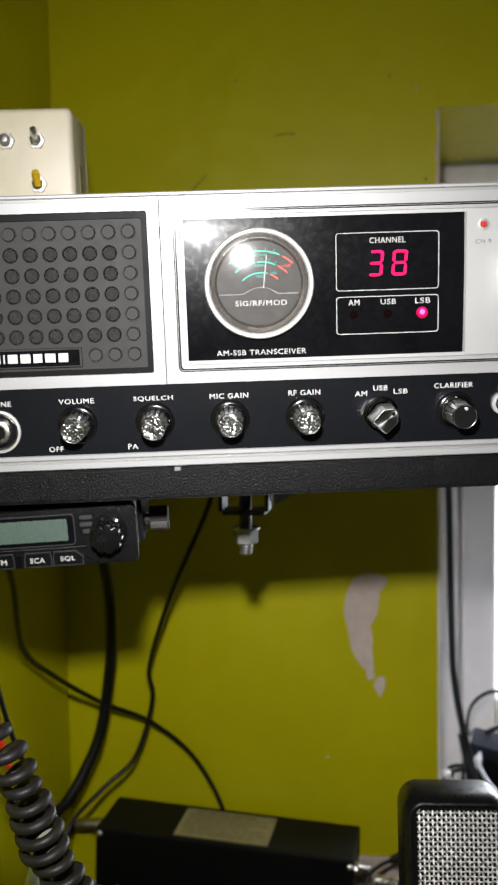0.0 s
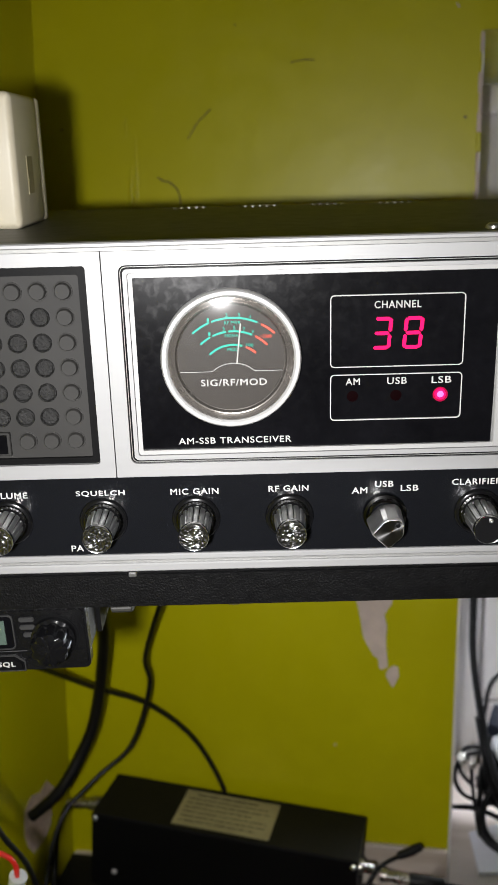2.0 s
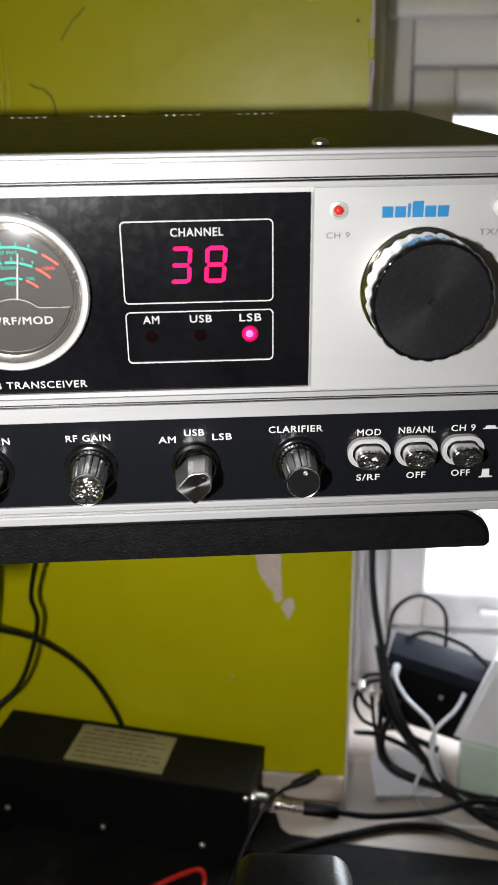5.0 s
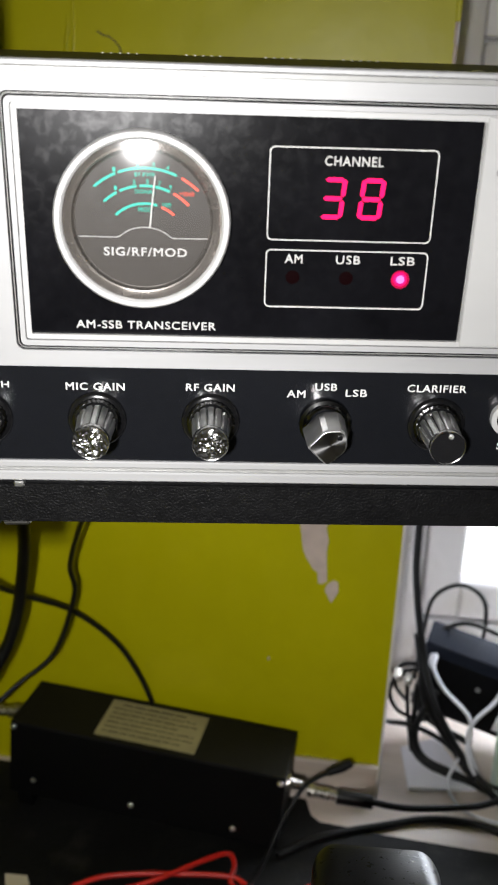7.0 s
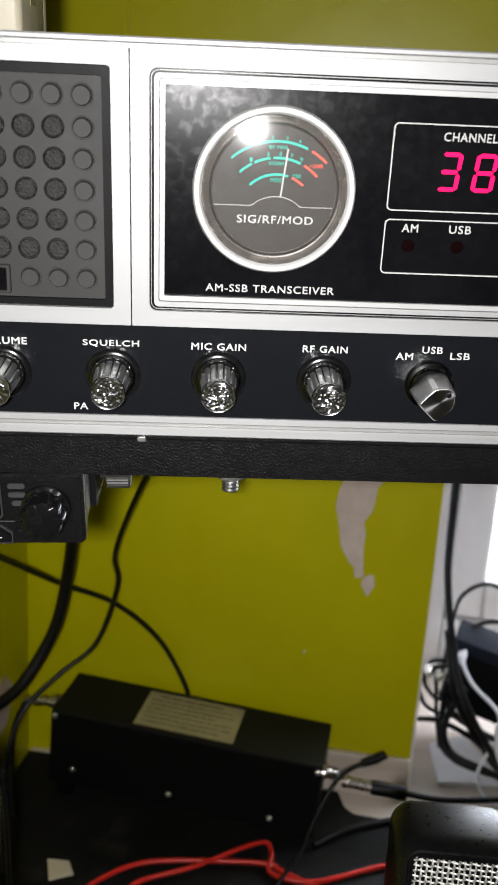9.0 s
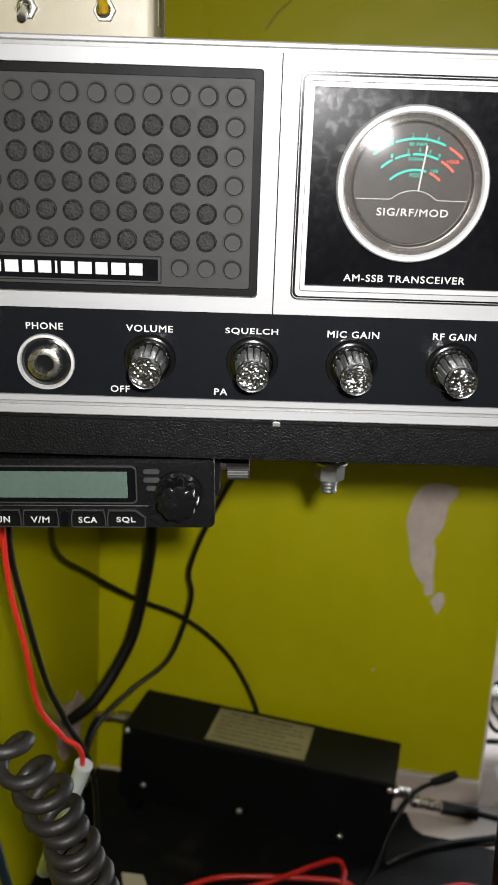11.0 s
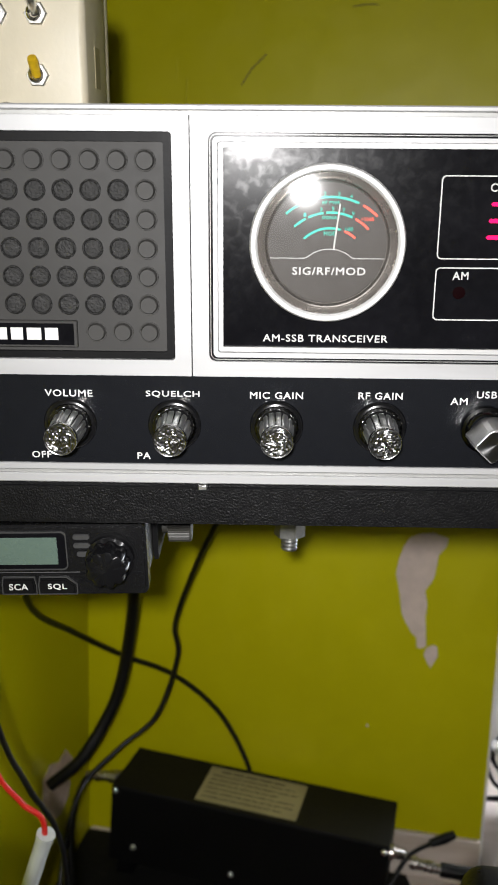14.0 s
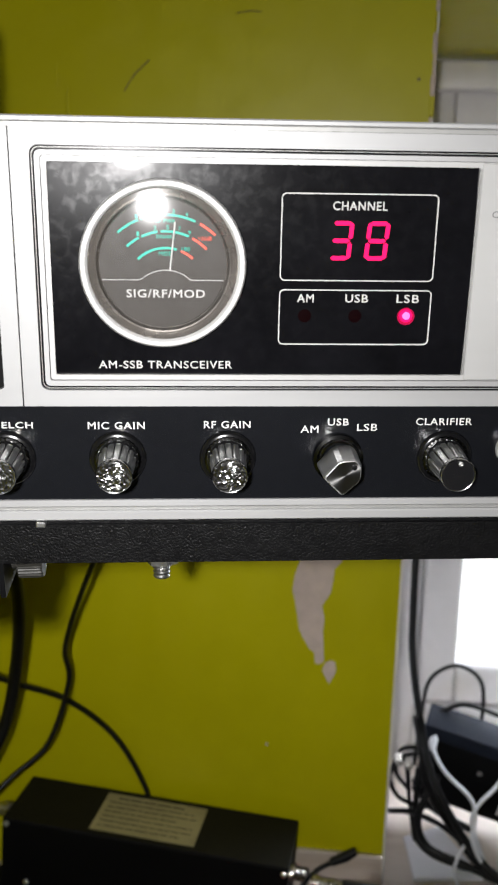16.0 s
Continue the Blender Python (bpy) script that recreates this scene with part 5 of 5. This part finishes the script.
def loose_connector():
    e = thing("cable_connector", I4, "bright nickel cable connector among black cables", "connector")
    for x, z, turn in ((0.1900, 0.8480, 75), (0.2010, 0.8440, 110)):
        m = Matrix.Translation((x, 0.5960, z)) @ Matrix.Rotation(radians(turn), 4, "Y")
        part("sleeve", lathe([(0.0030, -0.006), (0.0046, -0.005), (0.0048, 0.002), (0.0040, 0.003), (0.0040, 0.008), (0.0026, 0.009), (0.0, 0.009)], 18, m), M_NICKEL, e, "", True)
    part("pigtail", sweep(spline([(0.196, 0.604, 0.846), (0.201, 0.610, 0.830), (0.206, 0.612, 0.790), (0.214, 0.610, DESK_Z + 0.004)]), 0.0022, 8), M_CABLE, e, "", True)


loose_connector()


def barrel_lead():
    e = thing("barrel_lead", I4, "thin black lead with a tapered plug", "cable")
    part("plug", sweep([(0.146, 0.471, 0.822), (0.137, 0.468, 0.818), (0.124, 0.462, 0.815)], lambda t: 0.0036 + 0.0012 * math.sin(t * 3), 12), M_CABLE, e, "tapered black plug", True)
    part("lead", sweep(spline([(0.125, 0.462, 0.815), (0.112, 0.452, 0.813), (0.101, 0.440, 0.808), (0.086, 0.420, 0.785), (0.073, 0.390, 0.762), (0.05, 0.33, 0.749), (0.06, 0.2, 0.748)]), 0.0020, 10), M_CABLE, e, "", True)


barrel_lead()
wire("red_wire", [(-0.110, 0.315, 0.749), (-0.0987, 0.339, 0.749), (-0.0624, 0.367, 0.750), (0.0078, 0.3814, 0.751), (0.0487, 0.386, 0.750), (0.0649, 0.3785, 0.749), (0.15, 0.340, 0.749)], 0.0024, M_REDWIRE, "red wire lying on the black mat")
wire("red_wire", [(-0.075, 0.325, 0.749), (-0.0621, 0.345, 0.749), (-0.020, 0.366, 0.753), (0.020, 0.396, 0.755), (0.0407, 0.4095, 0.754), (0.0480, 0.398, 0.752), (0.0500, 0.377, 0.749), (0.09, 0.374, 0.749), (0.1562, 0.4077, 0.749), (0.19, 0.395, 0.749)], 0.0024, M_REDWIRE, "red wire lying on the black mat")
part_tube = tagged(part("frosted_tube", sweep([(-0.1132, 0.1373, 1.005), (-0.1157, 0.1383, 0.9976), (-0.1286, 0.1436, 0.959), (-0.144, 0.15, 0.913)], lambda t: 0.0058 if t < 0.3 else 0.0050, 16), M_TUBE, None, "", True), "short frosted plastic tube among the wires", "tube")

# tangled cables round the adapter
BY_ADAPTER = "black cable tangled in front of the power adapter"
wire("tangled_cable", [(0.218, 0.612, 0.846), (0.211, 0.605, 0.851), (0.191, 0.603, 0.845), (0.183, 0.600, 0.824), (0.192, 0.600, 0.803), (0.210, 0.605, 0.792), (0.226, 0.62, 0.78)], 0.0022, M_CABLE, BY_ADAPTER)
wire("tangled_cable", [(0.186, 0.640, 0.760), (0.190, 0.615, 0.776), (0.204, 0.600, 0.786), (0.225, 0.600, 0.780), (0.247, 0.602, 0.767), (0.27, 0.60, 0.748)], 0.0030, M_CABLE, BY_ADAPTER)
wire("tangled_cable", [(0.213, 0.612, 0.830), (0.212, 0.605, 0.782), (0.216, 0.603, 0.753), (0.232, 0.584, 0.748), (0.257, 0.571, 0.748), (0.283, 0.564, 0.748), (0.33, 0.55, 0.747)], 0.0034, M_CABLE, BY_ADAPTER)
wire("tangled_cable", [(0.206, 0.600, 0.895), (0.214, 0.596, 0.856), (0.219, 0.596, 0.827), (0.234, 0.597, 0.797), (0.256, 0.600, 0.765), (0.275, 0.58, 0.749), (0.301, 0.551, 0.747), (0.325, 0.53, 0.747), (0.40, 0.50, 0.747)], 0.0046, M_CABLE, BY_ADAPTER)
wire("tangled_cable", [(0.212, 0.640, 0.80), (0.226, 0.640, 0.775), (0.250, 0.640, 0.758), (0.28, 0.63, 0.75)], 0.0040, M_CABLE, BY_ADAPTER)

# ---- window ----
def window():
    z0, z1, gx = 0.775, 1.569, 0.268
    f = tagged(new("window_1"), "white plastic window with bright daylight outside", "window", kind="structure")
    fr = bx(EDGE_X + 0.002, 0.2205, WIN_Y, WIN_Y + 0.05, DESK_Z + 0.0004, z1, 0.004, 2)
    bx(0.2205, 1.29, WIN_Y, WIN_Y + 0.05, 1.490, z1, 0.004, 2, fr)
    bx(0.2205, 1.29, WIN_Y, WIN_Y + 0.05, DESK_Z + 0.0004, 0.820, 0.004, 2, fr)
    part("window_frame", fr, M_FRAME, f, "", True)
    part("frame_bead", bx(EDGE_X + 0.004, 0.190, WIN_Y - 0.014, WIN_Y - 0.001, DESK_Z + 0.002, z1 - 0.002, 0.005, 3), M_FRAME, f, "", True)
    part("frame_bead", bx(0.190, 1.28, WIN_Y - 0.014, WIN_Y - 0.001, 1.535, z1 - 0.002, 0.005, 3), M_FRAME, f, "", True)
    sash = bx(0.2225, gx, WIN_Y + 0.004, WIN_Y + 0.044, 0.8225, 1.4875, 0.006, 3)
    bx(gx, 1.27, WIN_Y + 0.004, WIN_Y + 0.044, 1.440, 1.4875, 0.006, 3, sash)
    bx(gx, 1.27, WIN_Y + 0.004, WIN_Y + 0.044, 0.8225, 0.872, 0.006, 3, sash)
    part("sash", sash, M_FRAME, f, "", True)
    part("seal", bx(0.2185, 0.2245, WIN_Y + 0.020, WIN_Y + 0.040, 0.8150, 1.4940), M_GREYLINE, f, "grey rubber seal")
    part("seal", bx(0.2245, 1.280, WIN_Y + 0.020, WIN_Y + 0.040, 1.4855, 1.4940), M_GREYLINE, f, "grey rubber seal")
    part("seal", bx(0.2245, 1.280, WIN_Y + 0.020, WIN_Y + 0.040, 0.8150, 0.8245), M_GREYLINE, f, "grey rubber seal")
    pane = part("pane", bx(gx - 0.004, 1.275, WIN_Y + 0.024, WIN_Y + 0.028, 0.868, 1.444), G_CLEAR, f, "clear glass")
    pane.visible_shadow = False
    h = part("window_handle", bx(0.335, 0.39, WIN_Y - 0.012, WIN_Y + 0.004, 0.842, 0.856, 0.004, 2), M_FRAME, f, "", True)
    return f


window()
structure("backdrop", bx(-1.5, 3.5, 2.2, 2.22, -0.2, 3.2), M_BACK, "bright overcast daylight outside the window", "backdrop")

# ---- things on the window sill ----
def power_strip():
    e = thing("power_adapter", pose(0.270, 0.645, 0.820, 6, 10, -12), "dark navy power adapter leaning among cables", "power adapter")
    part("top_cover", bx(-0.055, 0.055, -0.022, 0.022, 0.030, 0.046, 0.002, 2), M_PSU, e, "", True)
    part("adapter_body", bx(-0.052, 0.052, -0.018, 0.020, -0.046, 0.030, 0.003, 2), M_BLACK, e, "", True)
    part("adapter_screw", lathe([(0.0028, 0.0), (0.0025, 0.0012), (0.0, 0.0016)], 16, Matrix.Translation((0.012, -0.018, 0.006))), M_CHROME, e, "", True)
    part("white_plug", bx(-0.047, -0.038, -0.032, -0.018, 0.022, 0.034, 0.002, 2), M_WHITEWIRE, e, "white plug", True)
    return e


power_strip()
tub = thing("plastic_tub", pose(0.350, 0.590, DESK_Z + 0.001, 0, 0, -20), "pale green plastic tub with a white lid", "tub")
tb = bmesh.new()
for z0, z1, s0, s1 in ((0.0, 0.065, 0.040, 0.046),):
    bx(-0.046, 0.10, -0.04, 0.05, z0, z1, 0.006, 3, tb)
part("tub_body", tb, M_TUB, tub, "", True)
part("lid", prism([(-0.052, 0.065), (0.107, 0.065), (0.085, 0.165), (-0.016, 0.165)], -0.044, 0.054, None, 0.007), M_PAPER, tub, "white tapered lid", True)
sheet = prism([(0.2026, 0.6156), (0.2089, 0.5449), (0.2792, 0.5572), (0.2433, 0.6408)], 0.0, 0.004, None, 0.0008)
sheet.transform(Matrix.Translation((0, 0, DESK_Z + 0.0045)) @ Matrix.Rotation(radians(-90), 4, "X"))
bmesh.ops.recalc_face_normals(sheet, faces=sheet.faces[:])
tagged(part("paper_box", sheet, M_PAPER), "flat white box lying on the desk", "box")
scrap = prism([(-0.152, 0.357), (-0.132, 0.358), (-0.123, 0.343), (-0.142, 0.332)], 0.0, 0.0016, None, 0.0003)
scrap.transform(Matrix.Translation((0, 0, DESK_Z + 0.0054)) @ Matrix.Rotation(radians(-90), 4, "X"))
bmesh.ops.recalc_face_normals(scrap, faces=scrap.faces[:])
tagged(part("card_scrap", scrap, M_CREAM), "small cream scrap of card on the black mat", "card")
